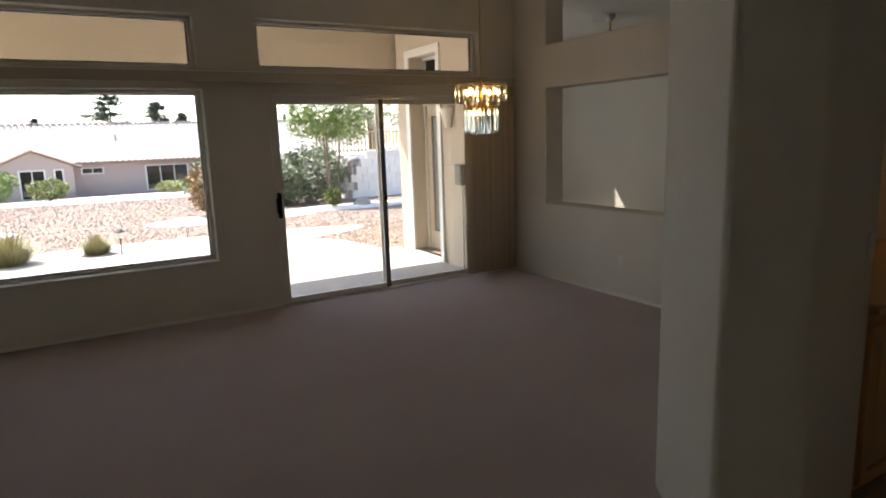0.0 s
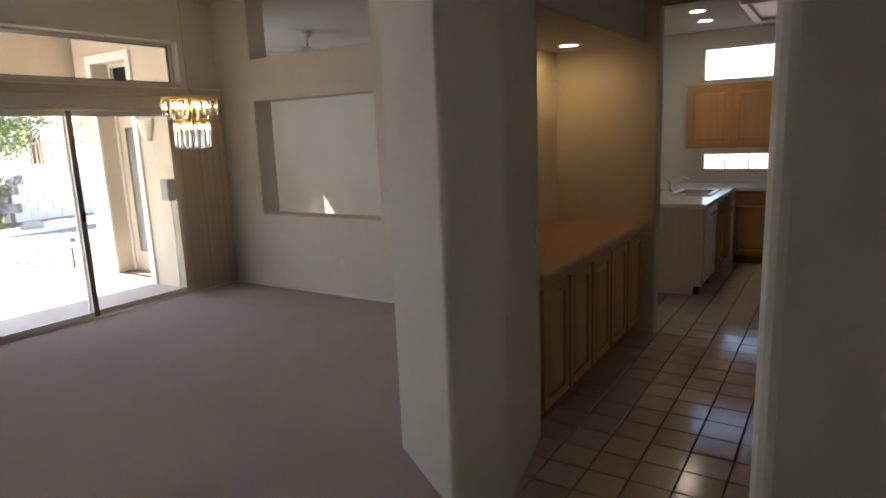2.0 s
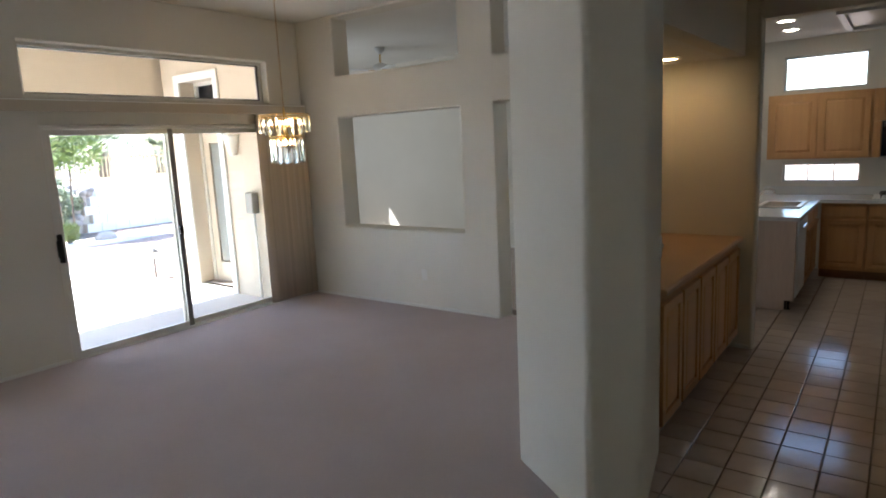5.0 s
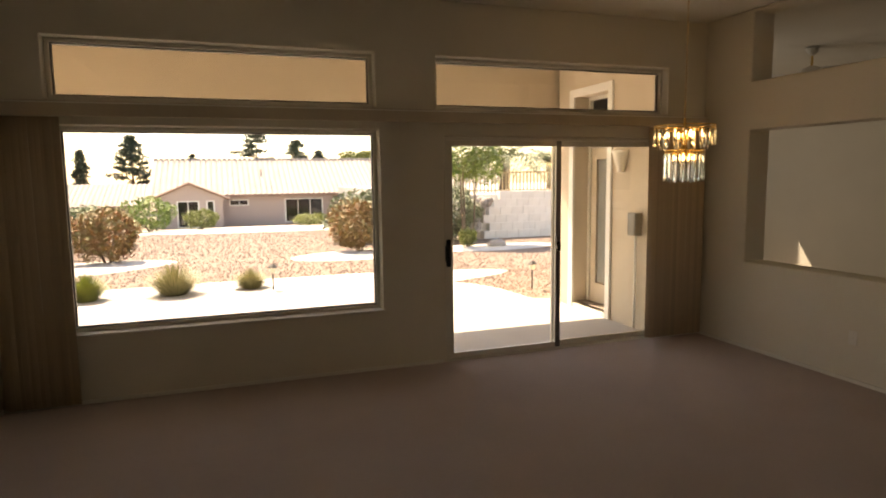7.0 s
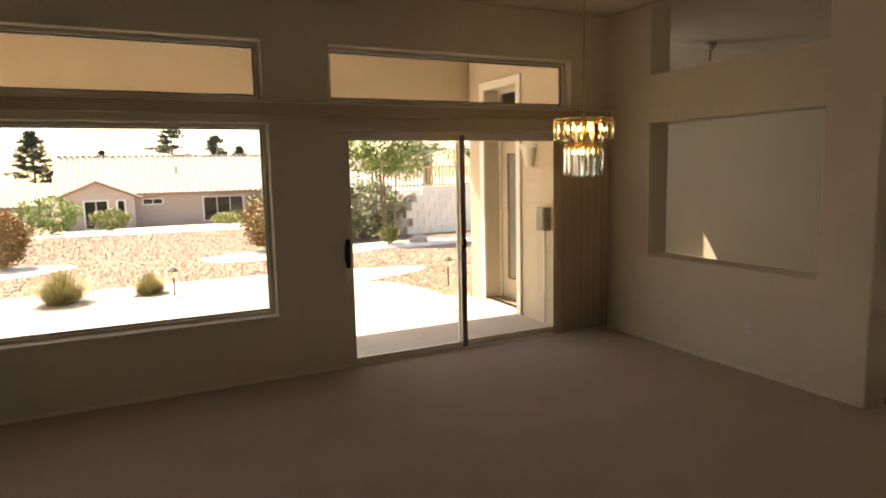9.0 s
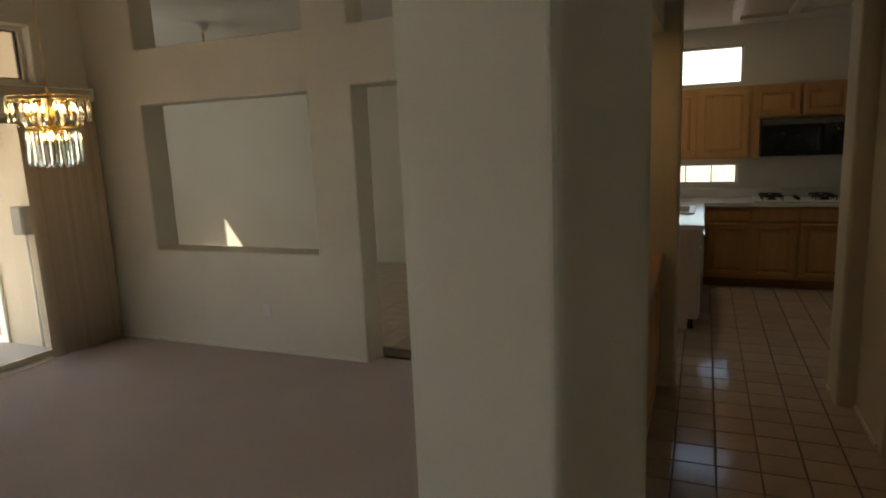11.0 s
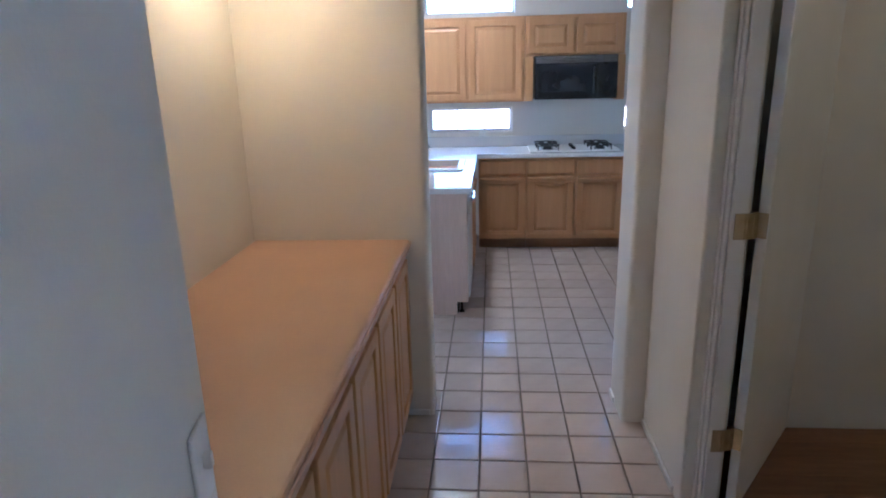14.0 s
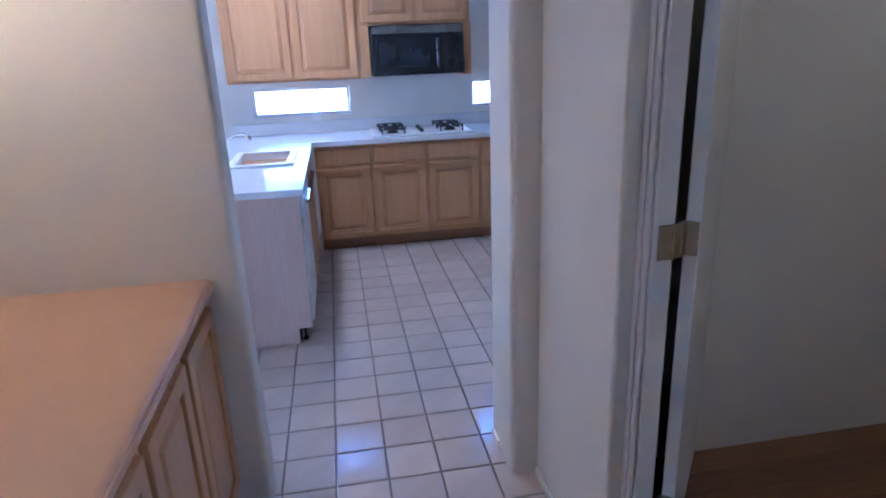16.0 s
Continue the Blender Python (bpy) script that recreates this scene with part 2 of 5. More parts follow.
def lathe(bm, profile, c=(0, 0, 0), n=16):
    """A turned shape from (radius, height) pairs."""
    rows = []
    for r, z in profile:
        rows.append([bm.verts.new((c[0] + r * math.cos(2 * math.pi * i / n), c[1] + r * math.sin(2 * math.pi * i / n), c[2] + z)) for i in range(n)])
    for a, b in zip(rows, rows[1:]):
        for i in range(n):
            bm.faces.new((a[i], a[(i + 1) % n], b[(i + 1) % n], b[i]))
    bm.faces.new(rows[0][::-1])
    bm.faces.new(rows[-1])
    return bm


def prism(bm, pts, z0, z1):
    lo = [bm.verts.new((x, y, z0)) for x, y in pts]
    hi = [bm.verts.new((x, y, z1)) for x, y in pts]
    bm.faces.new(lo[::-1])
    bm.faces.new(hi)
    for i in range(len(pts)):
        j = (i + 1) % len(pts)
        bm.faces.new((lo[i], lo[j], hi[j], hi[i]))
    return bm


def wall(name, axis, a0, a1, d0, d1, z0, z1, holes, material=None, bevel=0.0, label="painted wall"):
    """A wall along x or y, from a0 to a1, between d0 and d1 across, with holes (a0, a1, z0, z1) cut through."""
    ca = sorted({a0, a1, *[h[0] for h in holes], *[h[1] for h in holes]})
    cz = sorted({z0, z1, *[h[2] for h in holes], *[h[3] for h in holes]})
    ca, cz = [c for c in ca if a0 <= c <= a1], [c for c in cz if z0 <= c <= z1]

    def solid(i, k):
        if not (0 <= i < len(ca) - 1 and 0 <= k < len(cz) - 1):
            return False
        m, n = (ca[i] + ca[i + 1]) / 2, (cz[k] + cz[k + 1]) / 2
        return not any(h[0] < m < h[1] and h[2] < n < h[3] for h in holes)

    bm = B()
    made = {}

    def v(a, d, z):
        key = (round(a, 4), round(d, 4), round(z, 4))
        if key not in made:
            made[key] = bm.verts.new((a, d, z) if axis == "x" else (d, a, z))
        return made[key]

    for i in range(len(ca) - 1):
        for k in range(len(cz) - 1):
            if not solid(i, k):
                continue
            A, C, Z, Y = ca[i], ca[i + 1], cz[k], cz[k + 1]
            for d in (d0, d1):
                bm.faces.new((v(A, d, Z), v(C, d, Z), v(C, d, Y), v(A, d, Y)))
            if not solid(i - 1, k):
                bm.faces.new((v(A, d0, Z), v(A, d1, Z), v(A, d1, Y), v(A, d0, Y)))
            if not solid(i + 1, k):
                bm.faces.new((v(C, d0, Z), v(C, d1, Z), v(C, d1, Y), v(C, d0, Y)))
            if not solid(i, k - 1):
                bm.faces.new((v(A, d0, Z), v(C, d0, Z), v(C, d1, Z), v(A, d1, Z)))
            if not solid(i, k + 1):
                bm.faces.new((v(A, d0, Y), v(C, d0, Y), v(C, d1, Y), v(A, d1, Y)))
    bmesh.ops.recalc_face_normals(bm, faces=bm.faces)
    bmesh.ops.dissolve_limit(bm, angle_limit=0.01, verts=bm.verts, edges=bm.edges)
    ob = finish(name, bm, material or M_WALL, False, bevel, 4)
    return tagged(ob, label, "wall", kind="structure")


def slab(name, x0, x1, y0, y1, z0, z1, material, label, category):
    return tagged(finish(name, boxb(x0, x1, y0, y1, z0, z1), material), label, category, kind="structure")


CREAM = "cream painted plaster wall with fine orange-peel texture"
TOP = 3.2
NX, KX = 5.91, 9.65          # niche wall, kitchen end wall
WY = 7.10                    # inner face of the window wall

# ---- shell ----
slab("floor", -0.4, 9.65, -1.0, WY + 0.22, -0.14, -0.016, M_GROUT, "dark grout bed under beige ceramic floor tiles", "floor")
slab("floor_nook", 5.72, 9.65, WY + 0.22, 9.75, -0.14, -0.016, M_GROUT, "dark grout bed under beige ceramic floor tiles", "floor")
slab("floor_bay", 7.0, 9.65, 9.75, 10.60, -0.14, -0.016, M_GROUT, "dark grout bed of the nook bay floor", "floor")
slab("carpet", -0.40, NX + 0.13, 2.40, WY + 0.1, -0.016, 0.004, M_CARPET, "mauve-beige cut-pile wall-to-wall carpet, lightly worn", "carpet")
WIN = (0.06, 2.48, 0.54, 2.10)
TRL = (0.03, 2.455, 2.285, 2.735)
TRR = (2.995, 5.445, 2.285, 2.735)
SLD = (3.07, 5.50, -0.016, 2.05)
wall("wall_north", "x", -0.55, NX + 0.25, WY, WY + 0.22, -0.14, TOP, [WIN, TRL, TRR, SLD], bevel=0.012, label="cream painted window wall with deep plaster reveals")
wall("wall_west", "y", -1.0, WY, -0.55, -0.40, -0.14, TOP, [], label=CREAM)
NICHE = [(4.824, 6.507, 0.849, 2.093), (4.824, 6.507, 2.542, 3.17), (3.45, 4.439, -0.016, 2.107), (3.45, 4.439, 2.542, 3.17)]
wall("wall_niche", "y", 3.09, WY, NX, NX + 0.25, -0.14, TOP, NICHE, bevel=0.018, label="cream plaster wall with open pass-through, doorway and high openings")
# wall end between living room and passage: a turned, blunt pier with rounded corners
pier = [(4.08, 2.31), (3.44, 2.18), (3.21, 2.355), (3.58, 2.91), (3.98, 3.09), (4.08, 3.09)]
tagged(finish("wall_pier", prism(B(), pier, -0.14, TOP), M_WALL, False, 0.03, 4), "cream plaster pier with rounded corners beside the passage", "wall", kind="structure")
wall("wall_buffet_back", "x", 4.08, 6.06, 3.02, 3.09, -0.14, TOP, [], label=CREAM)
wall("wall_buffet_end", "y", 2.20, 3.06, 6.06, 6.20, -0.14, TOP, [], bevel=0.02, label="cream plaster wall end closing the buffet alcove")
wall("wall_buffet_header", "x", 4.08, 6.06, 2.31, 2.44, 2.28, TOP, [], label="cream plaster header over the buffet alcove")
slab("ceiling_alcove", 4.08, 6.06, 2.44, 3.02, 2.28, 2.40, M_CEIL, "cream painted soffit over the buffet alcove", "ceiling")
wall("wall_passage_header", "y", 1.30, 2.20, 6.06, 6.20, 2.53, TOP, [], label="cream plaster header over the kitchen opening")
wall("wall_hall_south", "x", 1.83, 4.14, 0.90, 1.06, -0.14, TOP, [], bevel=0.025, label="cream plaster passage wall with rounded corner")
wall("wall_door_header", "x", 4.14, 5.42, 0.84, 1.04, 2.16, TOP, [], label="cream plaster wall above the doorway")
wall("wall_hall_jamb", "x", 5.42, 6.03, 1.04, 1.19, -0.14, TOP, [], bevel=0.012, label="cream plaster wall beside the doorway")
wall("wall_kitchen_pier", "x", 6.03, 6.33, 0.95, 1.29, -0.14, TOP, [], bevel=0.025, label="cream plaster pier at the kitchen opening")
wall("wall_laundry_east", "y", -1.0, 0.95, 6.00, 6.15, -0.14, TOP, [], label="cream plaster wall of the side room")
wall("wall_laundry_west", "y", -1.0, 0.90, 3.90, 4.05, -0.14, TOP, [], label="cream plaster wall of the side room")
wall("wall_entry", "y", -1.0, 0.90, 2.25, 2.40, -0.14, TOP, [], label=CREAM)
wall("wall_south", "x", -0.55, KX + 0.15, -1.15, -1.0, -0.14, TOP, [], label=CREAM)
# the last hole is an unseen window, added to brighten the nook
KW = [(1.685, 2.55, 2.167, 2.579), (1.706, 2.527, 1.059, 1.296), (-0.22, 0.645, 2.167, 2.579), (-0.20, 0.625, 1.059, 1.296), (4.55, 5.0, 0.9, 2.0)]
wall("wall_east", "y", -1.0, 10.75, KX, KX + 0.15, -0.14, TOP, KW, label="cream painted kitchen wall with slot windows")
# unseen narrow window, sized to throw a sun patch on the east wall
NOOKWIN = (9.023, 9.183, 1.514, 2.944)
wall("wall_nook_north", "x", 5.82, 7.0, 9.75, 9.90, -0.14, TOP, [], label="cream painted wall of the breakfast nook")
wall("wall_nook_side", "y", 9.90, 10.60, 6.85, 7.0, -0.14, TOP, [], label="cream painted side wall of the nook bay")
wall("wall_nook_bay", "x", 6.85, KX, 10.60, 10.75, -0.14, TOP, [NOOKWIN], label="cream painted end wall of the nook bay")
PDOOR = (8.41, 9.18, -0.03, 2.72)
wall("wall_nook_corner", "y", 9.60, 9.75, 5.82, 6.10, -0.14, TOP, [], material=M_STUCCO, label="tan stucco return of the patio side wall")
wall("wall_nook_west", "y", WY + 0.22, 9.60, 5.66, 6.10, -0.14, TOP, [PDOOR], material=M_STUCCO, label="tan stucco side wall of the covered patio")
slab("ceiling_living", -0.55, NX + 0.25, -1.15, WY + 0.22, TOP, TOP + 0.12, M_CEIL, "flat off-white textured ceiling", "ceiling")
slab("ceiling_nook", NX + 0.25, KX + 0.15, 3.16, 10.75, TOP, TOP + 0.12, M_CEIL, "flat off-white nook ceiling", "ceiling")
slab("ceiling_nook_edge", 5.83, NX + 0.25, WY + 0.22, 9.90, TOP, TOP + 0.12, M_CEIL, "flat off-white nook ceiling", "ceiling")
slab("ceiling_kitchen", 6.20, KX, -1.0, 3.16, 2.78, TOP + 0.12, M_CEIL, "lower white kitchen ceiling", "ceiling")
slab("ceiling_side_room", 4.05, 6.0, -1.0, 0.90, 2.5, 2.6, M_CEIL, "white side room ceiling", "ceiling")

# baseboards
def baseboard(x0, x1, y0, y1):
    tagged(finish("baseboard", boxb(x0, x1, y0, y1, 0.004, 0.036), M_TRIM, False, 0.004, 2), "low cream painted baseboard", "baseboard", kind="structure")


baseboard(-0.40, 3.04, WY - 0.012, WY)
baseboard(5.52, NX, WY - 0.012, WY)
baseboard(NX - 0.012, NX, 4.45, WY - 0.012)
baseboard(-0.40, -0.388, 2.5, WY - 0.012)
baseboard(4.0, NX - 0.012, 3.09, 3.102)
baseboard(5.50, 6.01, 1.19, 1.202)
baseboard(6.06 - 0.012, 6.06, 2.22, 2.32)
baseboard(6.20, 6.30, 1.29, 1.302)
baseboard(KX - 0.012, KX, 3.0, 10.60)


# ---- windows and the sliding door ----
def pane(parent, x0, x1, y, z0, z1, name="pane"):
    ob = part(name, boxb(x0, x1, y - 0.003, y + 0.003, z0, z1), M_GLASS, parent, "clear glass")
    ob.visible_shadow = False
    return ob


def ring(x0, x1, y0, y1, z0, z1, w):
    """One closed rectangular frame of bar width w."""
    bm = B()
    loops = []
    for y in (y0, y1):
        for d in (0, w):
            loops.append([bm.verts.new(p) for p in ((x0 + d, y, z0 + d), (x1 - d, y, z0 + d), (x1 - d, y, z1 - d), (x0 + d, y, z1 - d))])
    fo, fi, bo, bi = loops
    for p, q in ((fo, fi), (bi, bo), (fi, bi), (bo, fo)):
        for i in range(4):
            j = (i + 1) % 4
            bm.faces.new((p[i], p[j], q[j], q[i]))
    return bm


def frame_bars(parent, x0, x1, y0, y1, z0, z1, w, material, name="window_frame", label=""):
    bm = ring(x0, x1, y0, y1, z0, z1, w)
    return part(name, bm, material, parent, label, bevel=0.004)


def fixed_window(name, hole, label):
    x0, x1, z0, z1 = hole
    w = thing(name, (x0, WY + 0.12, z0), label, "window", kind="structure")
    W, H = x1 - x0, z1 - z0
    frame_bars(w, 0.004, W - 0.004, -0.03, 0.05, 0.004, H - 0.004, 0.03, M_FRAME)
    frame_bars(w, 0.034, W - 0.034, -0.008, 0.03, 0.034, H - 0.034, 0.012, M_ALU, "glazing_bead")
    pane(w, 0.046, W - 0.046, 0.01, 0.046, H - 0.046)
    return w


w1 = fixed_window("window_1", WIN, "large fixed picture window in a pale aluminium frame")
part("window_sill", boxb(-0.02, 2.44, -0.135, -0.031, -0.012, 0.004), M_TRIM, w1, "cream painted sill", bevel=0.004)
fixed_window("window_2", TRL, "long narrow fixed transom window above the valance")
fixed_window("window_3", TRR, "long narrow fixed transom window above the sliding door")

sd = thing("door_1", (SLD[0], WY + 0.075, 0), "closed two-panel sliding glass patio door in aluminium", "door", kind="structure")
DW, DH = SLD[1] - SLD[0], 2.045
frame_bars(sd, 0.004, DW - 0.004, -0.05, 0.06, -0.012, DH, 0.028, M_FRAME, "door_frame", "pale aluminium frame")
XM = 1.16
for nm, a, b, y in (("sliding_panel", 0.032, XM + 0.03, -0.022), ("fixed_panel", XM - 0.03, DW - 0.032, 0.028)):
    e = frame_bars(sd, a, b, y - 0.018, y + 0.018, 0.018, DH - 0.03, 0.048 if nm == "fixed_panel" else 0.05, M_FRAME, nm, "pale aluminium stile and rails")
    g = part("pane", boxb(a + 0.045, b - 0.045, y - 0.003, y + 0.003, 0.06, DH - 0.075), M_GLASS, e, "clear glass")
    g.visible_shadow = False
part("meeting_stile", boxb(XM - 0.022, XM + 0.03, -0.046, -0.0405, 0.02, DH - 0.03), M_ALU, sd, "dark aluminium meeting stile", bevel=0.002)
hb = B()
box(hb, 0.012, 0.052, -0.075, -0.042, 0.88, 1.13)
box(hb, -0.005, 0.03, -0.10, -0.06, 0.93, 1.08)
part("door_handle", hb, M_BLACK, sd, "black pull handle", bevel=0.008)
part("latch", boxb(XM - 0.02, XM + 0.02, -0.075, -0.041, 0.97, 1.06), M_BLACK, sd, "black latch", bevel=0.006)
part("door_track", boxb(0.0, DW, -0.075, -0.051, -0.012, 0.012), M_FRAME, sd, "aluminium floor track", bevel=0.003)

def slot_window(name, y0, y1, z0, z1, bars, label):
    """Window in the kitchen end wall, seen along x."""
    w = thing(name, (KX + 0.06, y1, z0), label, "window", kind="structure", rz=-90)
    W, H = y1 - y0, z1 - z0
    frame_bars(w, 0.003, W - 0.003, -0.02, 0.05, 0.003, H - 0.003, 0.022, M_FRAME)
    pane(w, 0.025, W - 0.025, 0.012, 0.025, H - 0.025)
    for i in range(1, bars):
        x = W * i / bars
        part("glazing_bar", boxb(x - 0.006, x + 0.006, -0.002, 0.0085, 0.0255, H - 0.0255), M_FRAME, w)


for wi, (hole, bars) in enumerate(zip(KW, (1, 3, 1, 3, 2))):
    slot_window("window_%d" % (4 + wi), *hole, bars, ("white framed high clerestory window above the wall cabinets", "low slot window with glazing bars over the counter")[wi % 2] if wi < 4 else "plain white framed nook window")
w9 = thing("window_9", (NOOKWIN[0], 10.66, NOOKWIN[2]), "plain white framed nook window", "window", kind="structure")
frame_bars(w9, 0.003, NOOKWIN[1] - NOOKWIN[0] - 0.003, -0.03, 0.03, 0.003, NOOKWIN[3] - NOOKWIN[2] - 0.003, 0.010, M_FRAME)
# board added outside to keep sun off the reveal and hide the view
part("side_fin", boxb(0.11, 0.31, 0.092, 0.112, -0.05, 1.48), M_STUCCO, w9, "unseen stucco board added to block sun and view")

# valance over the blinds
va = thing("valance", (-0.40, WY, 2.155), "long beige wooden valance above the window and sliding door", "valance")
VL = 6.25
part("board", boxb(0.002, VL, -0.135, -0.118, 0.0, 0.105), M_VALANCE, va, bevel=0.004)
part("top", boxb(0.002, VL, -0.118, -0.002, 0.085, 0.105), M_VALANCE, va)
part("lip", boxb(0.002, VL, -0.141, -0.1355, 0.088, 0.10), M_TRIM, va, bevel=0.002)
part("rail", boxb(0.02, VL - 0.02, -0.085, -0.05, 0.055, 0.084), M_FRAME, va, "aluminium blind rail")


def blind(x0, n, step, label):
    t = thing("vertical_blind", (x0, WY - 0.068, 0), label, "blind")
    sb = B()
    pts = [(-0.044, 0.006), (-0.022, -0.001), (0, -0.004), (0.022, -0.001), (0.044, 0.006)]
    vs = []
    for z in (0.035, 2.15):
        vs.append([sb.verts.new((p[1], p[0], z)) for p in pts])
        vs.append([sb.verts.new((p[1] + 0.0012, p[0], z)) for p in pts])
    for i in range(4):
        sb.faces.new((vs[0][i], vs[0][i + 1], vs[2][i + 1], vs[2][i]))
        sb.faces.new((vs[1][i + 1], vs[1][i], vs[3][i], vs[3][i + 1]))
        sb.faces.new((vs[0][i + 1], vs[0][i], vs[1][i], vs[1][i + 1]))
        sb.faces.new((vs[2][i], vs[2][i + 1], vs[3][i + 1], vs[3][i]))
    first = part("slat", sb, M_SLAT, t, smooth=True)
    first.matrix_basis = pose(0, 0, 0, 0, 0, 62)
    for i in range(1, n):
        o = new("slat", first.data)
        o.parent = t
        o.matrix_basis = pose(i * step, random.uniform(-0.006, 0.006), 0, 0, 0, random.uniform(56, 76))
    cb = B()
    for i in range(60):
        lathe(cb, [(0.001, 0), (0.003, 0.003), (0.001, 0.006)], (n * step * 0.6, -0.055, 0.75 + i * 0.0233), 5)
    tube(cb, (n * step * 0.6, -0.055, 0.75), (n * step * 0.6, -0.055, 2.15), 0.0008, n=4)
    part("cord", cb, M_FRAME, t, "beaded pull cord")
    return t


blind(5.24, 17, 0.037, "tan vertical blind drawn into a stack beside the sliding door")
blind(-0.33, 14, 0.032, "tan vertical blind drawn into a stack beside the picture window")


# ---- chandelier ----
def chandelier(x, y):
    c = thing("chandelier", (x, y, 0), "two-tier brass chandelier hung with clear crystal prisms, lit", "chandelier")
    part("canopy", lathe(B(), [(0.01, 3.2), (0.06, 3.195), (0.055, 3.18), (0.015, 3.165)][::-1], n=20), M_BRASS, c, smooth=True)
    ch = B()
    for i in range(52):
        a = 3.165 - i * 0.0197
        r = 0.007
        pts = [Vector((r * math.cos(k * math.pi / 3), 0, 0.014 * math.sin(k * math.pi / 3))) for k in range(6)]
        q = Matrix.Rotation(radians(90 * (i % 2)), 3, "Z")
        for k in range(6):
            tube(ch, q @ pts[k] + Vector((0, 0, a - 0.01)), q @ pts[(k + 1) % 6] + Vector((0, 0, a - 0.01)), 0.0018, n=4)
    part("chain", ch, M_BRASS, c, "thin brass chain")
    part("stem", lathe(B(), [(0.012, 1.72), (0.03, 1.75), (0.018, 1.80), (0.04, 1.86), (0.02, 1.92), (0.03, 2.0), (0.012, 2.06), (0.01, 2.14)], n=16), M_BRASS, c, "turned brass stem", smooth=True)
    for rad, z in ((0.235, 2.055), (0.15, 1.86)):
        rb = B()
        for k in range(40):
            a0, a1 = 2 * math.pi * k / 40, 2 * math.pi * (k + 1) / 40
            for dz in (0, 0.022):
                tube(rb, (rad * math.cos(a0), rad * math.sin(a0), z + dz), (rad * math.cos(a1), rad * math.sin(a1), z + dz), 0.005, n=5, cap=False)
        for k in range(8):
            a = 2 * math.pi * k / 8
            tube(rb, (0.02 * math.cos(a), 0.02 * math.sin(a), z - 0.03), (rad * math.cos(a), rad * math.sin(a), z), 0.004, n=5)
        part("ring", rb, M_BRASS, c, "brass ring with arms", smooth=True)
    pb = B()
    prof = [(0.0105, 0.0), (0.0105, -0.085), (0.006, -0.10)]
    rows = [[pb.verts.new((sx * r * 1.05, sy * r * 0.55, z)) for sx, sy in ((1, -0.4), (1, 0.4), (0.4, 1), (-0.4, 1), (-1, 0.4), (-1, -0.4), (-0.4, -1), (0.4, -1))] for r, z in prof]
    for a, b2 in zip(rows, rows[1:]):
        for i in range(8):
            pb.faces.new((a[i], a[(i + 1) % 8], b2[(i + 1) % 8], b2[i]))
    pb.faces.new(rows[0])
    pb.faces.new(rows[-1][::-1])
    first = part("prism", pb, M_CRYSTAL, c, "hanging clear crystal prism")
    first.matrix_basis = pose(0.235, 0, 2.045, 0, 0, 90)
    spec = [(0.235, 2.045, 22, 1.3), (0.18, 2.0, 10, 1.1), (0.15, 1.85, 18, 2.2), (0.095, 1.80, 8, 1.8)]
    for rad, z, n, sc in spec:
        for k in range(n):
            if rad == 0.235 and k == 0:
                first.scale = (1.3, 1.3, 1.15)
                continue
            a = 2 * math.pi * k / n
            o = new("prism", first.data)
            o.parent = c
            o.matrix_basis = pose(rad * math.cos(a), rad * math.sin(a), z, random.uniform(-3, 3), 0, math.degrees(a) + 90)
            o.scale = (1.3, 1.3, sc)
    for rad, z, n in ((0.145, 1.985, 8), (0.07, 1.80, 4)):
        for k in range(n):
            a = 2 * math.pi * (k + 0.5) / n
            p = (rad * math.cos(a), rad * math.sin(a))
            cup = part("socket", lathe(B(), [(0.006, -0.035), (0.014, -0.03), (0.012, 0.0)], (*p, z), 10), M_BRASS, c, smooth=True)
            part("bulb", lathe(B(), [(0.006, 0.0), (0.012, 0.012), (0.013, 0.022), (0.008, 0.04), (0.002, 0.055)], (*p, z), 10), M_BULB, cup, "lit candle bulb", smooth=True)
    return c


chandelier(4.75, 6.03)


# ---- cabinets ----
def panel_door(name, w, h, parent, material, thick=0.022, rail=0.055):
    """A frame-and-raised-panel front in the xz plane, facing -y."""
    door = part(name, ring(0, w, -thick, 0, 0, h, rail), material, parent, bevel=0.004)
    bm = B()
    a, b, e = rail - 0.004, rail + 0.03, rail + 0.034
    loops = [[bm.verts.new(p) for p in ((d, y, d), (w - d, y, d), (w - d, y, h - d), (d, y, h - d))] for d, y in ((a, -0.001), (a, -0.0025), (b, -thick + 0.003), (e, -thick + 0.002))]
    for p, q in zip(loops, loops[1:]):
        for i in range(4):
            bm.faces.new((p[i], p[(i + 1) % 4], q[(i + 1) % 4], q[i]))
    bm.faces.new(loops[0][::-1])
    bm.faces.new(loops[-1])
    part("panel", bm, material, door)
    return door


def drawer_front(w, h, parent, material):
    bm = boxb(0, w, -0.02, 0, 0, h)
    return part("drawer", bm, material, parent, bevel=0.006)


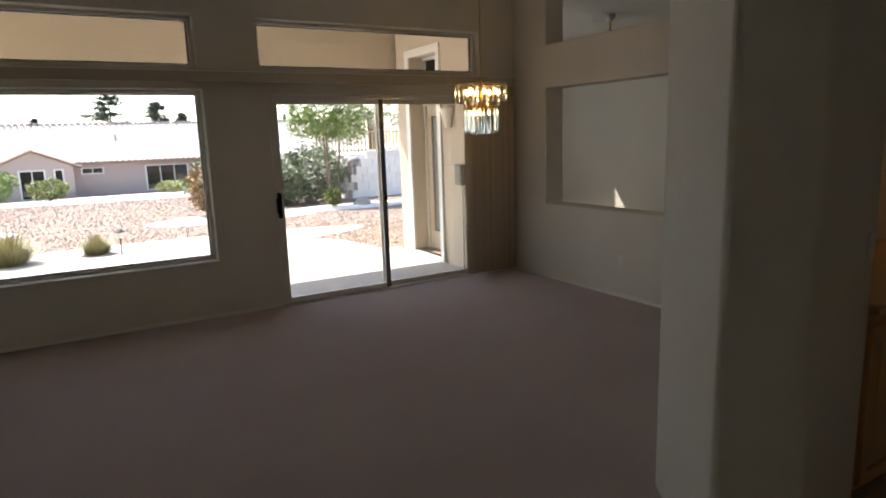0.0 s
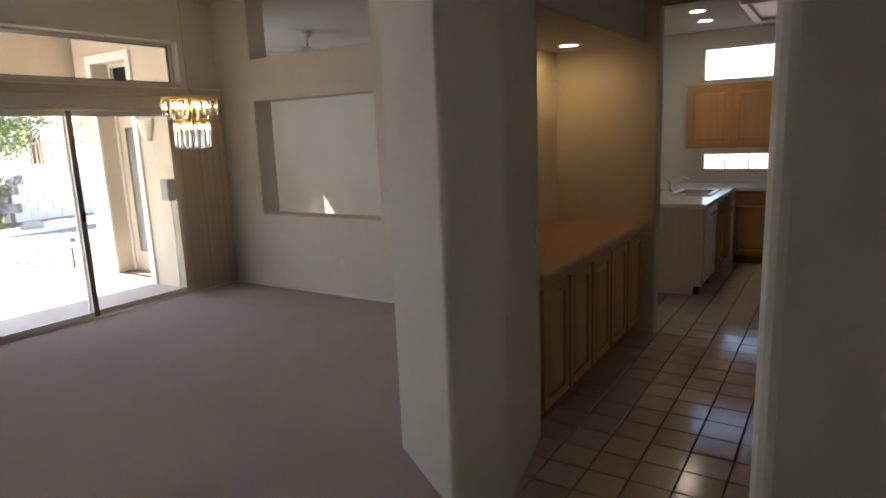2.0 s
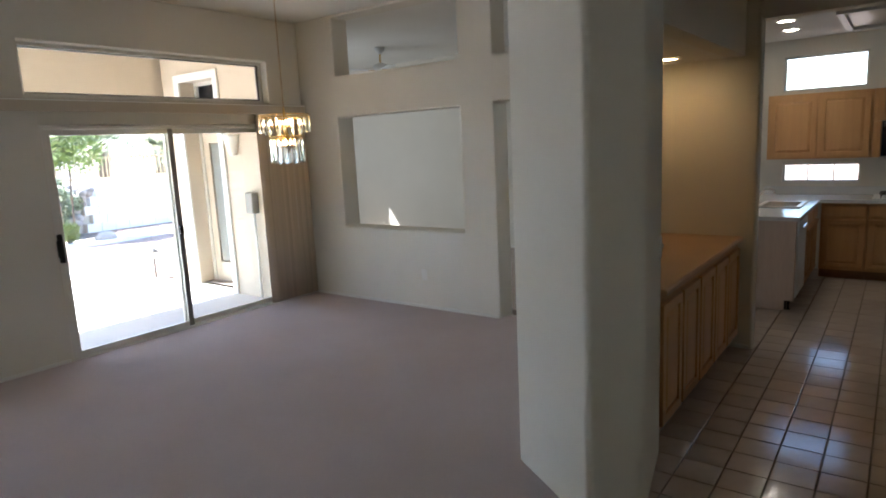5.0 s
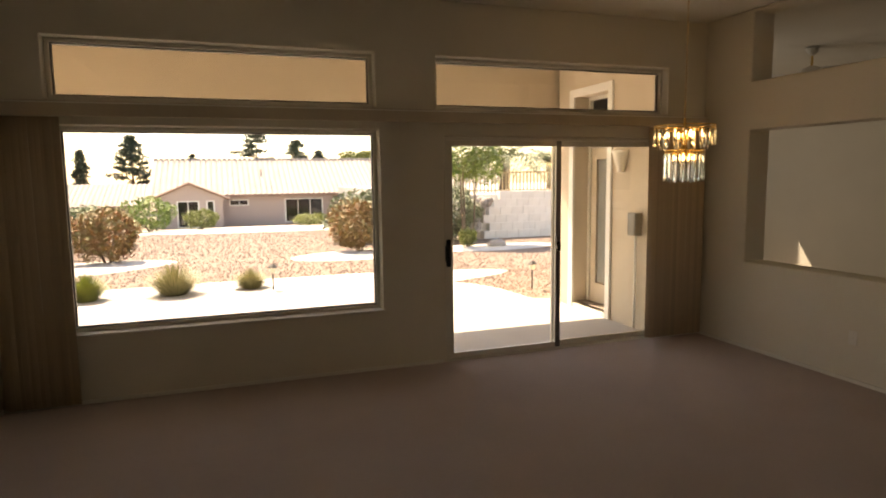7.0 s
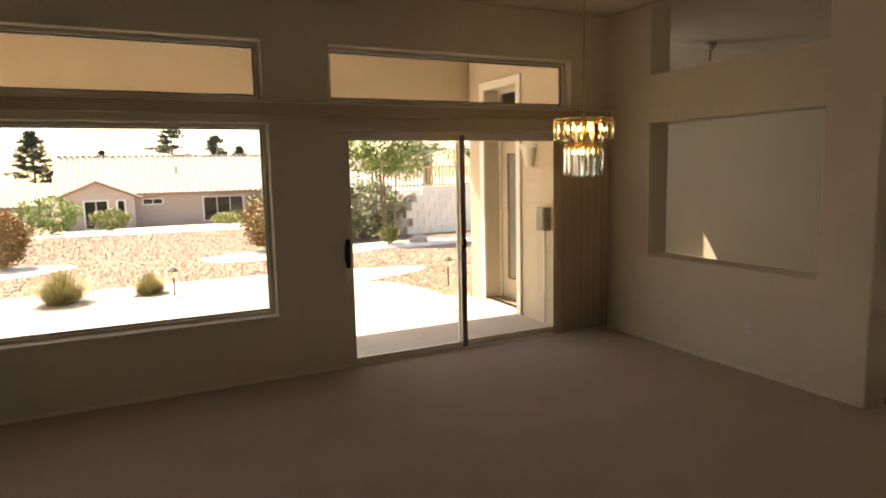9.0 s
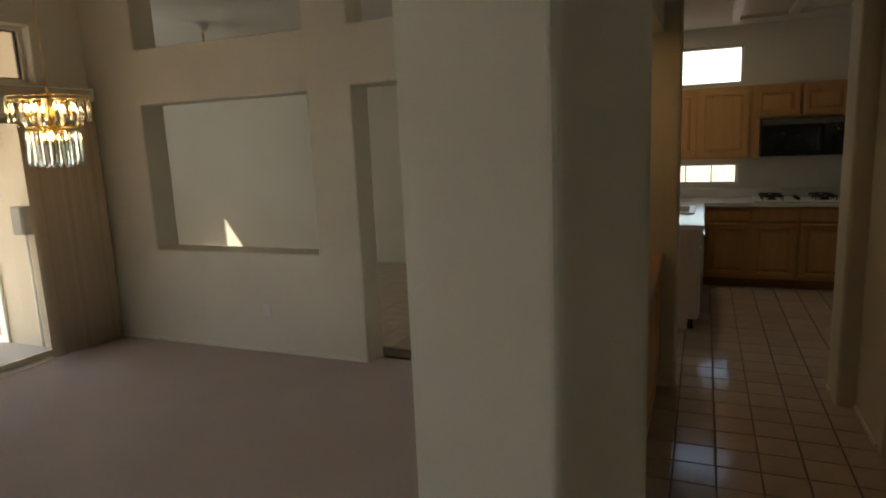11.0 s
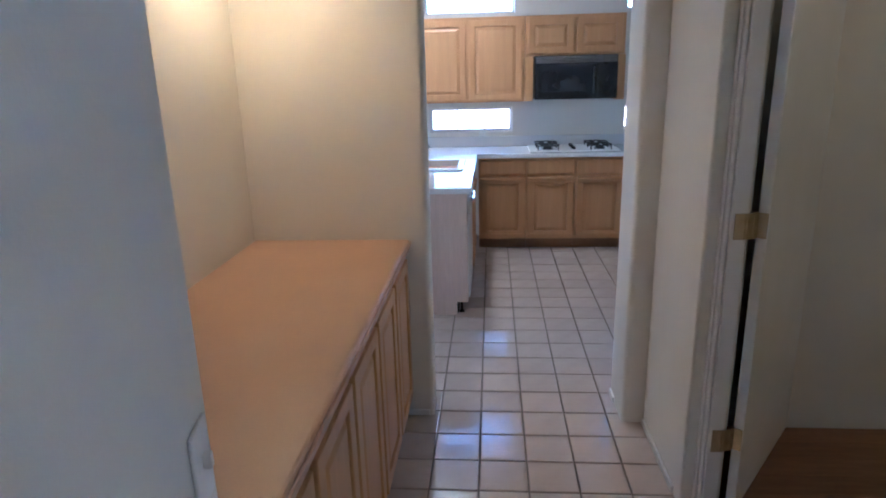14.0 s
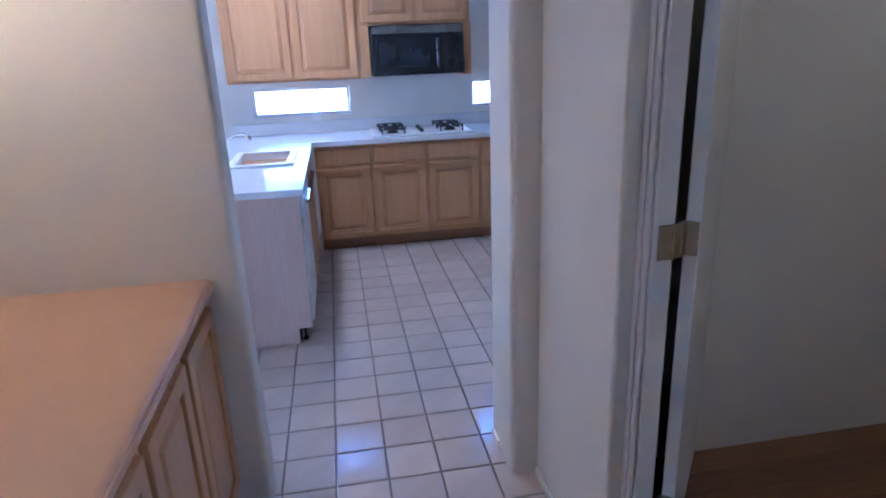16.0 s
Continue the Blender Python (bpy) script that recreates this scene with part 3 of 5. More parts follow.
def base_cabinet(place, rz, w, depth, h, label, doors=1, drawer=True, material=None, pulls=False, group="kitchen base cabinets"):
    """Unit with its front on local y=0 facing -y, its left side at local x=0."""
    material = material or M_OAK
    c = thing("base_cabinet", place, label, "cabinet", group, rz=rz)
    part("body", boxb(0.001, w - 0.001, 0.0, depth, 0.10, h), material, c, bevel=0.002)
    part("toe_board", boxb(0.001, w - 0.001, 0.06, depth, 0.0, 0.0995), M_OAK_DARK, c, "dark toe board")
    dw = (w - 0.02) / doors
    top = h - (0.02 if drawer else 0.045)
    if drawer:
        d = drawer_front(w - 0.03, 0.13, c, material)
        d.location = (0.015, 0, top - 0.13)
        top -= 0.155
    for i in range(doors):
        d = panel_door("door", dw - 0.012, top - 0.125, c, material)
        d.location = (0.01 + i * dw + 0.006, 0, 0.125)
        if drawer:
            H = top - 0.125
            part("edge_pull", boxb(0.0, dw - 0.012, -0.040, -0.0205, H - 0.024, H - 0.004), material, d, "routed finger edge", bevel=0.003)
            for bz in (H - 0.058, 0.020):
                part("bead", boxb(0.012, dw - 0.024, -0.032, -0.0205, bz, bz + 0.014), material, d, bevel=0.003)
    return c


def wall_cabinet(y_hi, w, z0, z1, label, doors, depth=0.31):
    c = thing("wall_cabinet", (KX - 0.006 - depth, y_hi, z0), label, "cabinet", "kitchen wall cabinets", rz=-90)
    h = z1 - z0
    part("body", boxb(0.001, w - 0.001, 0.0, depth, 0, h), M_OAK, c, bevel=0.002)
    dw = (w - 0.03) / doors
    for i in range(doors):
        d = panel_door("door", dw - 0.03, h - 0.05, c, M_OAK)
        d.location = (0.015 + i * dw + 0.015, 0, 0.022)
    return c


# kitchen run under the end wall: fronts at x = 9.07, facing -x
FX = 9.07
for i in range(3):
    base_cabinet((FX, 2.035 - i * 0.445, 0), -90, 0.445, KX - FX - 0.006, 0.87, "light oak base cabinet with one drawer and one panelled door")
base_cabinet((FX, 0.70, 0), -90, 0.9, KX - FX - 0.006, 0.87, "wide light oak base cabinet with drawer and two panelled doors", doors=2)
base_cabinet((FX, -0.20, 0), -90, 0.79, KX - FX - 0.006, 0.87, "wide light oak base cabinet with drawer and two panelled doors", doors=2)
# sink run: fronts at y = 2.085, facing -y
FY = 2.085
base_cabinet((8.05, FY, 0), 0, 0.60, 0.62, 0.87, "light oak sink cabinet with two panelled doors", doors=2, drawer=True)
base_cabinet((8.65, FY, 0), 0, 0.415, 0.62, 0.87, "narrow light oak corner cabinet", doors=1)
dwm = thing("dishwasher", (7.42, FY, 0), "white built-in dishwasher under the white counter", "dishwasher")
part("body", boxb(0.004, 0.622, 0.02, 0.60, 0.10, 0.868), M_WHITE, dwm)
part("door", boxb(0.006, 0.620, -0.022, 0.0195, 0.12, 0.72), M_WHITE, dwm, bevel=0.008)
cp = part("control_panel", boxb(0.006, 0.620, -0.03, 0.0195, 0.725, 0.866), M_WHITE, dwm, bevel=0.008)
part("handle", boxb(0.16, 0.46, -0.052, -0.031, 0.775, 0.80), M_CHROME, cp, "bright bar handle", bevel=0.006)
part("kick_plate", boxb(0.01, 0.616, 0.06, 0.30, 0.0, 0.0995), M_BLACK, dwm, "black kick plate")
for fx in (0.03, 0.58):
    part("foot", lathe(B(), [(0.018, 0.0), (0.018, 0.012), (0.008, 0.014), (0.008, 0.10)], (fx, 0.04, 0), 10), M_BLACK, dwm, "black levelling foot")


def prism_side(x0, x1):
    """Upright panel with a toe notch at its front foot."""
    bm = B()
    prof = [(FY - 0.01, 0.10), (FY + 0.07, 0.10), (FY + 0.07, 0.004), (FY + 0.62, 0.004), (FY + 0.62, 0.87), (FY - 0.01, 0.87)]
    l, r = [[bm.verts.new((x, y, z)) for y, z in prof] for x in (x0, x1)]
    bm.faces.new(l)
    bm.faces.new(r[::-1])
    for i in range(6):
        j = (i + 1) % 6
        bm.faces.new((l[i], r[i], r[j], l[j]))
    return bm


ep = tagged(finish("end_panel", prism_side(7.375, 7.4185), M_PALE, bevel=0.003), "pale veneered end panel of the sink counter", "panel")

wt = thing("kitchen_worktop", (0, 0, 0.872), "continuous white laminate worktop with rounded front edge", "worktop")
bm = B()
SX0, SX1, SY0, SY1 = 8.10, 8.62, 2.16, 2.52
prism(bm, [(7.335, 2.045), (SX0, 2.045), (SX0, 2.72), (7.335, 2.72)], 0, 0.04)
box(bm, SX0, SX1, 2.045, SY0, 0, 0.04)
box(bm, SX0, SX1, SY1, 2.72, 0, 0.04)
prism(bm, [(SX1, 2.045), (9.03, 2.045), (9.03, 2.72), (SX1, 2.72)], 0, 0.04)
box(bm, 9.03, KX - 0.004, -0.996, 2.72, 0, 0.04)
bmesh.ops.remove_doubles(bm, verts=bm.verts, dist=0.0005)
part("slab", bm, M_COUNTER, wt, bevel=0.006)
part("backsplash", boxb(KX - 0.024, KX - 0.004, -0.996, 2.72, 0.0405, 0.14), M_COUNTER, wt, "low white upstand", bevel=0.004)
sk = thing("kitchen_sink", (SX0, SY0, 0.915), "white drop-in sink with raised rim", "sink")
sb = B()
W, D = SX1 - SX0, SY1 - SY0
frame_pts = ((-0.03, W + 0.03, -0.03, 0.02), (-0.03, W + 0.03, D - 0.02, D + 0.03), (-0.03, 0.02, 0.02, D - 0.02), (W - 0.02, W + 0.03, 0.02, D - 0.02))
for f in frame_pts:
    box(sb, *f, -0.002, 0.012)
part("rim", sb, M_WHITE, sk, bevel=0.005)
sb = B()
box(sb, 0.004, W - 0.004, 0.004, D - 0.004, -0.18, -0.17)
for f in ((0.004, W - 0.004, 0.004, 0.016), (0.004, W - 0.004, D - 0.016, D - 0.004), (0.004, 0.016, 0.016, D - 0.016), (W - 0.016, W - 0.004, 0.016, D - 0.016)):
    box(sb, *f, -0.17, -0.003)
part("bowl", sb, M_WHITE, sk)
part("drain", lathe(B(), [(0.045, -0.169), (0.045, -0.166), (0.03, -0.165)], (W / 2, D / 2, 0), 16), M_CHROME, sk, "chrome drain")
fa = thing("kitchen_faucet", (8.40, 2.62, 0.913), "chrome single-lever kitchen faucet with low spout", "faucet")
part("base", lathe(B(), [(0.03, 0.0), (0.03, 0.01), (0.022, 0.02), (0.022, 0.09), (0.012, 0.10)], n=16), M_CHROME, fa, smooth=True)
fb = B()
prev = None
for k in range(9):
    u = k / 8
    q = (0.0, -0.20 * u, 0.08 + 0.09 * math.sin(u * 2.2))
    if prev:
        tube(fb, prev, q, 0.011, n=8)
    prev = q
tube(fb, prev, (prev[0], prev[1], prev[2] - 0.03), 0.012, n=8)
part("spout", fb, M_CHROME, fa, smooth=True)
part("lever", tube(B(), (0, 0, 0.10), (0.0, 0.05, 0.15), 0.008, 0.005), M_CHROME, fa, smooth=True)

wall_cabinet(2.66, 1.06, 1.36, 2.115, "light oak wall cabinet with two tall panelled doors", 2)
wall_cabinet(1.60, 0.90, 1.765, 2.115, "short light oak wall cabinet with two small panelled doors", 2)
for yv in (1.60, 0.765):
    tagged(finish("filler_panel", boxb(KX - 0.316, KX - 0.006, yv - 0.075, yv, 1.36, 1.7635), M_OAK, bevel=0.002), "light oak filler panel beside the microwave", "panel")

mwv = thing("microwave", (KX - 0.41, 1.515, 1.375), "black over-the-range microwave hung under the short cabinet", "microwave", rz=-90)
MW, MH = 0.745, 0.385
part("body", boxb(0, MW, 0.025, 0.40, 0.0, MH), M_BLACK, mwv, bevel=0.004)
md = part("door", boxb(0.002, 0.56, 0.0, 0.0245, 0.015, 0.315), M_BLACKGLASS, mwv, "black glass door", bevel=0.006)
part("door_window", boxb(0.06, 0.46, -0.002, -0.0005, 0.07, 0.26), M_BLACK, md)
part("handle", boxb(0.52, 0.54, -0.03, -0.0005, 0.05, 0.28), M_BLACK, md, bevel=0.006)
part("control_panel", boxb(0.564, MW - 0.002, 0.0, 0.0245, 0.015, 0.315), M_BLACK, mwv, bevel=0.005)
gr = B()
for i in range(5):
    box(gr, 0.01, MW - 0.01, 0.004, 0.0245, 0.322 + i * 0.012, 0.330 + i * 0.012)
part("vent_grille", gr, M_GREYBOX, mwv, "grey vent louvres")

ck = thing("gas_cooktop", (9.10, 0.74, 0.9125), "white gas cooktop with black cast-iron grates", "cooktop")
part("plate", boxb(0, 0.48, 0, 0.82, 0, 0.012), M_WHITE, ck, bevel=0.006)
for bx in (0.13, 0.36):
    for by in (0.17, 0.65):
        part("burner", lathe(B(), [(0.05, 0.012), (0.05, 0.02), (0.035, 0.022), (0.035, 0.032), (0.02, 0.035)], (bx, by, 0), 14), M_IRON, ck, smooth=True)
        g = B()
        for k in range(4):
            a = radians(45 + 90 * k)
            tube(g, (bx + 0.03 * math.cos(a), by + 0.03 * math.sin(a), 0.05), (bx + 0.13 * math.cos(a), by + 0.13 * math.sin(a), 0.05), 0.006, n=6)
            tube(g, (bx + 0.13 * math.cos(a), by + 0.13 * math.sin(a), 0.056), (bx + 0.13 * math.cos(a), by + 0.13 * math.sin(a), 0.012), 0.006, n=6)
        for k in range(16):
            a, b2 = 2 * math.pi * k / 16, 2 * math.pi * (k + 1) / 16
            tube(g, (bx + 0.11 * math.cos(a), by + 0.11 * math.sin(a), 0.05), (bx + 0.11 * math.cos(b2), by + 0.11 * math.sin(b2), 0.05), 0.006, n=6)
        part("grate", g, M_IRON, ck, "black cast-iron pan grate")
for k in range(4):
    part("knob", lathe(B(), [(0.018, 0.012), (0.016, 0.035), (0.01, 0.037)], (0.10 + k * 0.09, 0.41, 0), 12), M_BLACK, ck, "black knob")

# buffet in the passage alcove: front at y = 2.385
bx0, bw = 4.082, (6.058 - 4.082) / 5
for i in range(5):
    base_cabinet((bx0 + i * bw, 2.32, 0), 0, bw, 0.695, 0.868, "light oak buffet cabinet with one tall panelled door", doors=1, drawer=False, group="buffet cabinets")
bt = thing("buffet_top", (bx0, 2.305, 0.87), "tan laminate buffet countertop with rounded front edge", "countertop")
bm = B()
prism(bm, [(0.002, -0.02), (1.974, -0.02), (1.974, 0.713), (0.002, 0.713)], 0.0, 0.045)
part("slab", bm, M_BUFFET, bt, bevel=0.014, segments=3)
part("edge_band", boxb(0.002, 1.974, -0.026, -0.018, 0.012, 0.034), M_BUFFET, bt, "tan laminate bullnose strip", bevel=0.0035)


# ---- small wall things ----
def plate(name, place, rz, label, category, rocker):
    p = thing(name, place, label, category, rz=rz)
    part("cover", boxb(-0.036, 0.036, -0.006, 0.0, -0.058, 0.058), M_TRIM, p, bevel=0.003)
    if rocker:
        part("toggle", boxb(-0.006, 0.006, -0.018, -0.0062, -0.004, 0.018), M_TRIM, p, bevel=0.002)
    else:
        for z in (-0.022, 0.022):
            o = part("socket", lathe(B(), [(0.017, -0.001), (0.017, 0.001), (0.012, 0.0015)], (0, 0, 0), 14), M_TRIM, p)
            o.matrix_basis = pose(0, -0.0065, z, 90, 0, 0)
    return p


plate("light_switch", (4.0, 2.2935, 1.16), 11.15, "cream light switch with plate on the pier", "switch", True)
plate("wall_outlet", (NX, 5.37, 0.37), -90, "cream duplex outlet low on the niche wall", "outlet", False)
plate("wall_outlet", (KX, 2.00, 1.105 - 0.09), -90, "cream duplex outlet above the kitchen counter", "outlet", False)

# side room: plank floor, open door
pf = thing("plank_floor", (4.05, -1.0, 0), "warm brown wood-look plank floor in the side room", "floor", kind="structure")
first = None
for i in range(16):
    if first is None:
        bmp = boxb(0.001, 0.121, 0.0, 2.06, -0.016, 0.003)
        first = part("plank", bmp, M_PLANK, pf)
    else:
        o = new("plank", first.data)
        o.parent = pf
        o.matrix_basis = pose(i * 0.122, 0, 0)
dr = thing("door_2", (5.375, 1.028, 0), "smooth cream painted door standing open into the side room", "door", kind="structure", rz=-37)
LW = 0.76
leaf = B()
box(leaf, 0.028, LW + 0.024, -0.018, 0.018, 0.012, 2.04)
lf = part("leaf", leaf, M_TRIM, dr, "smooth cream painted door leaf", bevel=0.003)
kn = part("door_knob", lathe(B(), [(0.026, 0.0), (0.026, 0.006), (0.010, 0.012), (0.010, 0.035), (0.026, 0.045), (0.028, 0.06), (0.015, 0.07)], n=16), M_DULLBRASS, dr, "brass knob", smooth=True)
kn.matrix_basis = pose(LW - 0.07, 0.0185, 0.95, -90, 0, 0)
for hz in (0.32, 1.13, 1.90):
    hg = B()
    tube(hg, (0.010, 0.024, hz - 0.045), (0.010, 0.024, hz + 0.045), 0.007, n=10)
    box(hg, 0.0235, 0.0275, -0.016, 0.024, hz - 0.044, hz + 0.044)
    prism(hg, [(0.022, 0.012), (0.026, 0.016), (-0.024, 0.046), (-0.028, 0.042)], hz - 0.044, hz + 0.044)
    part("hinge", hg, M_DULLBRASS, dr, "brass butt hinge", bevel=0.003)
fr = thing("door_frame", (4.14, 1.10, 0), "cream painted door casing and jamb of the side room", "door frame", kind="structure")
part("jamb", boxb(1.245, 1.28, -0.035, 0.02, 0.0, 2.16), M_TRIM, fr, bevel=0.004)
part("casing", boxb(1.25, 1.33, 0.021, 0.036, 0.0, 2.20), M_TRIM, fr, bevel=0.006)
part("casing", boxb(1.262, 1.318, 0.0365, 0.045, 0.0, 2.19), M_TRIM, fr, bevel=0.006)
part("jamb", boxb(0.002, 0.03, -0.20, -0.04, 0.0, 2.16), M_TRIM, fr, bevel=0.004)
part("casing", boxb(-0.07, 0.02, -0.0395, -0.024, 0.0, 2.20), M_TRIM, fr, bevel=0.006)
part("head_casing", boxb(0.031, 1.244, -0.055, -0.008, 2.10, 2.18), M_TRIM, fr, bevel=0.006)
for hz in (0.32, 1.13, 1.90):
    part("hinge_leaf", boxb(1.2405, 1.2448, -0.034, 0.008, hz - 0.044, hz + 0.044), M_DULLBRASS, fr, "brass hinge leaf")


# ---- ceiling lights ----
def downlight(x, y, z, lens, label, watts, spot, colour, r=0.075):
    d = thing("recessed_light", (x, y, z), label, "ceiling light")
    part("trim_ring", lathe(B(), [(r + 0.018, -0.002), (r + 0.018, -0.008), (r, -0.010), (r, -0.002)], n=24), M_TRIM, d, smooth=True)
    part("lens", lathe(B(), [(r - 0.004, -0.0045), (r - 0.004, -0.0035), (0.01, -0.003)][::-1], n=24), lens, d, "lit lens")
    L = new("lamp", bpy.data.lights.new("lamp", "SPOT"))
    L.data.energy, L.data.spot_size, L.data.spot_blend, L.data.color = watts, radians(spot), 0.6, colour
    L.data.shadow_soft_size = 0.05
    L.parent = d
    L.matrix_basis = pose(0, 0, -0.03)
    return d


downlight(5.66, 2.76, 2.28, M_DOWN, "lit recessed downlight in the alcove soffit", 0.18, 150, (1.0, 0.42, 0.10))
downlight(8.05, 2.33, 2.78, M_SPOT, "lit recessed kitchen downlight", 0.45, 120, (1.0, 0.86, 0.66))
downlight(8.75, 2.37, 2.78, M_SPOT, "lit recessed kitchen downlight", 0.45, 120, (1.0, 0.86, 0.66))
# unseen fixture, added to give the side room its warm light
sr = thing("ceiling_globe", (5.0, 0.0, 2.5), "unseen warm globe light assumed on the side room ceiling", "ceiling light")
part("base", lathe(B(), [(0.09, -0.03), (0.10, 0.0)], n=18), M_BRASS, sr)
part("globe", lathe(B(), [(0.02, -0.16), (0.08, -0.14), (0.11, -0.09), (0.08, -0.032)], n=18), M_GLOBE, sr, "lit glass globe", smooth=True)
sl = new("lamp", bpy.data.lights.new("lamp", "POINT"))
sl.data.energy, sl.data.color, sl.data.shadow_soft_size = 0.07, (1.0, 0.74, 0.42), 0.12
sl.parent = sr
sl.matrix_basis = pose(0, 0, -0.30)
fl = thing("fluorescent_fixture", (7.35, 0.85, 2.70), "cream boxed fluorescent ceiling fixture, switched off", "ceiling light")
fm = B()
box(fm, 0, 1.25, 0, 0.06, -0.03, 0.08)
box(fm, 0, 1.25, 0.94, 1.0, -0.03, 0.08)
box(fm, 0, 0.06, 0.06, 0.94, -0.03, 0.08)
box(fm, 1.19, 1.25, 0.06, 0.94, -0.03, 0.08)
box(fm, 0.06, 1.19, 0.46, 0.54, -0.03, 0.08)
part("frame", fm, M_TRIM, fl, "cream wooden frame", bevel=0.004)
for y0 in (0.062, 0.542):
    part("diffuser", boxb(0.062, 1.188, y0, y0 + 0.396, 0.0, 0.006), M_FROSTED, fl, "ribbed translucent diffuser")

cl = bpy.data.lights.new("lamp", "POINT")
CL = new("lamp", cl)
cl.energy, cl.color, cl.shadow_soft_size = 0.16, (1.0, 0.66, 0.32), 0.12
CL.parent = bpy.data.objects["chandelier"]
CL.matrix_basis = pose(0, 0, 2.02)

# ceiling fan in the nook
fn = thing("ceiling_fan", (8.05, 7.7, 0), "white ceiling fan at rest in the breakfast nook", "ceiling fan")
part("canopy", lathe(B(), [(0.02, 3.10), (0.07, 3.15), (0.075, 3.2)], n=18), M_WHITE, fn, smooth=True)
part("rod", tube(B(), (0, 0, 2.97), (0, 0, 3.11), 0.013), M_BRASS, fn)
part("motor", lathe(B(), [(0.04, 2.80), (0.10, 2.82), (0.115, 2.88), (0.10, 2.95), (0.03, 2.98)], n=20), M_WHITE, fn, smooth=True)
for k in range(5):
    bl = boxb(0.14, 0.66, -0.065, 0.065, 2.865, 2.873)
    bo = part("blade", bl, M_WHITE, fn, bevel=0.003)
    bo.matrix_basis = pose(0, 0, 0, 0, 0, 20 + 72 * k)
    part("bracket", boxb(0.09, 0.20, -0.02, 0.02, 2.8585, 2.8645), M_BRASS, bo)


# ---- patio ----
GZ = -0.10


def ground_z(y):
    return GZ if y < 12.5 else GZ - 0.0435 * (y - 12.5)


gm = B()
ys = [-60, -10, 5, 9, 12.5, 16, 20, 25, 30, 40, 50, 60, 80, 140, 400]
xs = [-160, -60, -30, -15, -5, 5, 15, 30, 60, 160]
grid = [[gm.verts.new((x, y, ground_z(min(y, 60)) - 0.03)) for x in xs] for y in ys]
for a, b in zip(grid, grid[1:]):
    for i in range(len(xs) - 1):
        gm.faces.new((a[i], a[i + 1], b[i + 1], b[i]))
tagged(finish("ground", gm, M_GRAVEL), "tan desert gravel ground falling gently away from the house", "ground", kind="structure")
patio_pts = [(-6, 7.32), (5.66, 7.32), (5.66, 9.78), (5.42, 9.9), (5.32, 10.8), (5.1, 11.4), (4.6, 12.0), (3.6, 12.45), (2.0, 12.0), (0.0, 11.6), (-3, 11.4), (-6, 11.6)]
tagged(finish("patio", prism(B(), patio_pts, -0.2, -0.09), M_CONC, bevel=0.01), "pale concrete patio slab, half in shade", "patio", kind="structure")


def patch(name, cx, cy, rx, ry, label, seed, rise=0.012, n=36):
    rnd = random.Random(seed)
    bm = B()
    ph = [rnd.uniform(0, 6.28) for _ in range(3)]
    c = bm.verts.new((cx, cy, ground_z(cy) + rise))
    ring = []
    for i in range(n):
        a = 2 * math.pi * i / n
        k = 1 + 0.10 * math.sin(2 * a + ph[0]) + 0.06 * math.sin(3 * a + ph[1])
        x, y = cx + rx * k * math.cos(a), cy + ry * k * math.sin(a)
        ring.append(bm.verts.new((x, y, ground_z(y) - 0.02)))
    mid = [bm.verts.new((cx + (v.co.x - cx) * 0.85, cy + (v.co.y - cy) * 0.85, ground_z(cy + (v.co.y - cy) * 0.85) + rise)) for v in ring]
    for i in range(n):
        j = (i + 1) % n
        bm.faces.new((ring[i], ring[j], mid[j], mid[i]))
        bm.faces.new((mid[i], mid[j], c))
    return tagged(finish(name, bm, M_WHITEROCK, True), label, "ground cover", kind="structure")


patch("white_rock_bed", 0.6, 12.55, 5.5, 1.25, "white crushed rock bed edging the patio", 1, 0.02, 64)
patch("white_rock_bed", -2.2, 18.6, 2.2, 1.9, "white crushed rock ring round a shrub", 2)
patch("white_rock_bed", 5.0, 18.4, 2.0, 1.9, "white crushed rock ring round a shrub", 3)
patch("white_rock_bed", 8.6, 18.6, 2.0, 1.3, "white crushed rock ring round young trees", 4)
patch("white_rock_bed", 3.0, 43, 9.0, 5.5, "white crushed rock strip before the neighbouring house", 5)

# loose gravel stones near the house
st = B()
rnd = random.Random(7)
verts, faces = [], []
for i in range(33000):
    near_bed = i >= 30000
    y = rnd.uniform(10.1, 12.7) if near_bed else 12.6 + 27 * rnd.random() ** 1.6
    x = rnd.uniform(4.4, 8.5) if near_bed else rnd.uniform(-6 + (y - 12) * -0.2, 8 + (y - 12) * 0.6)
    s = rnd.uniform(0.012, 0.032) * (1 + (y - 12) * 0.03)
    z = ground_z(y) - 0.03
    o = len(verts)
    a = rnd.uniform(0, 6.28)
    for k in range(4):
        verts.append((x + s * math.cos(a + k * 1.57) * rnd.uniform(0.7, 1.2), y + s * math.sin(a + k * 1.57) * rnd.uniform(0.7, 1.2), z))
    verts.append((x, y, z + s * rnd.uniform(0.6, 1.1)))
    faces += [(o, o + 1, o + 4), (o + 1, o + 2, o + 4), (o + 2, o + 3, o + 4), (o + 3, o, o + 4)]
me = bpy.data.meshes.new("gravel")
me.from_pydata(verts, [], faces)
me.materials.append(M_STONE)
tagged(new("gravel", me), "loose tan and brown gravel stones", "gravel", kind="stuff")
st.free()

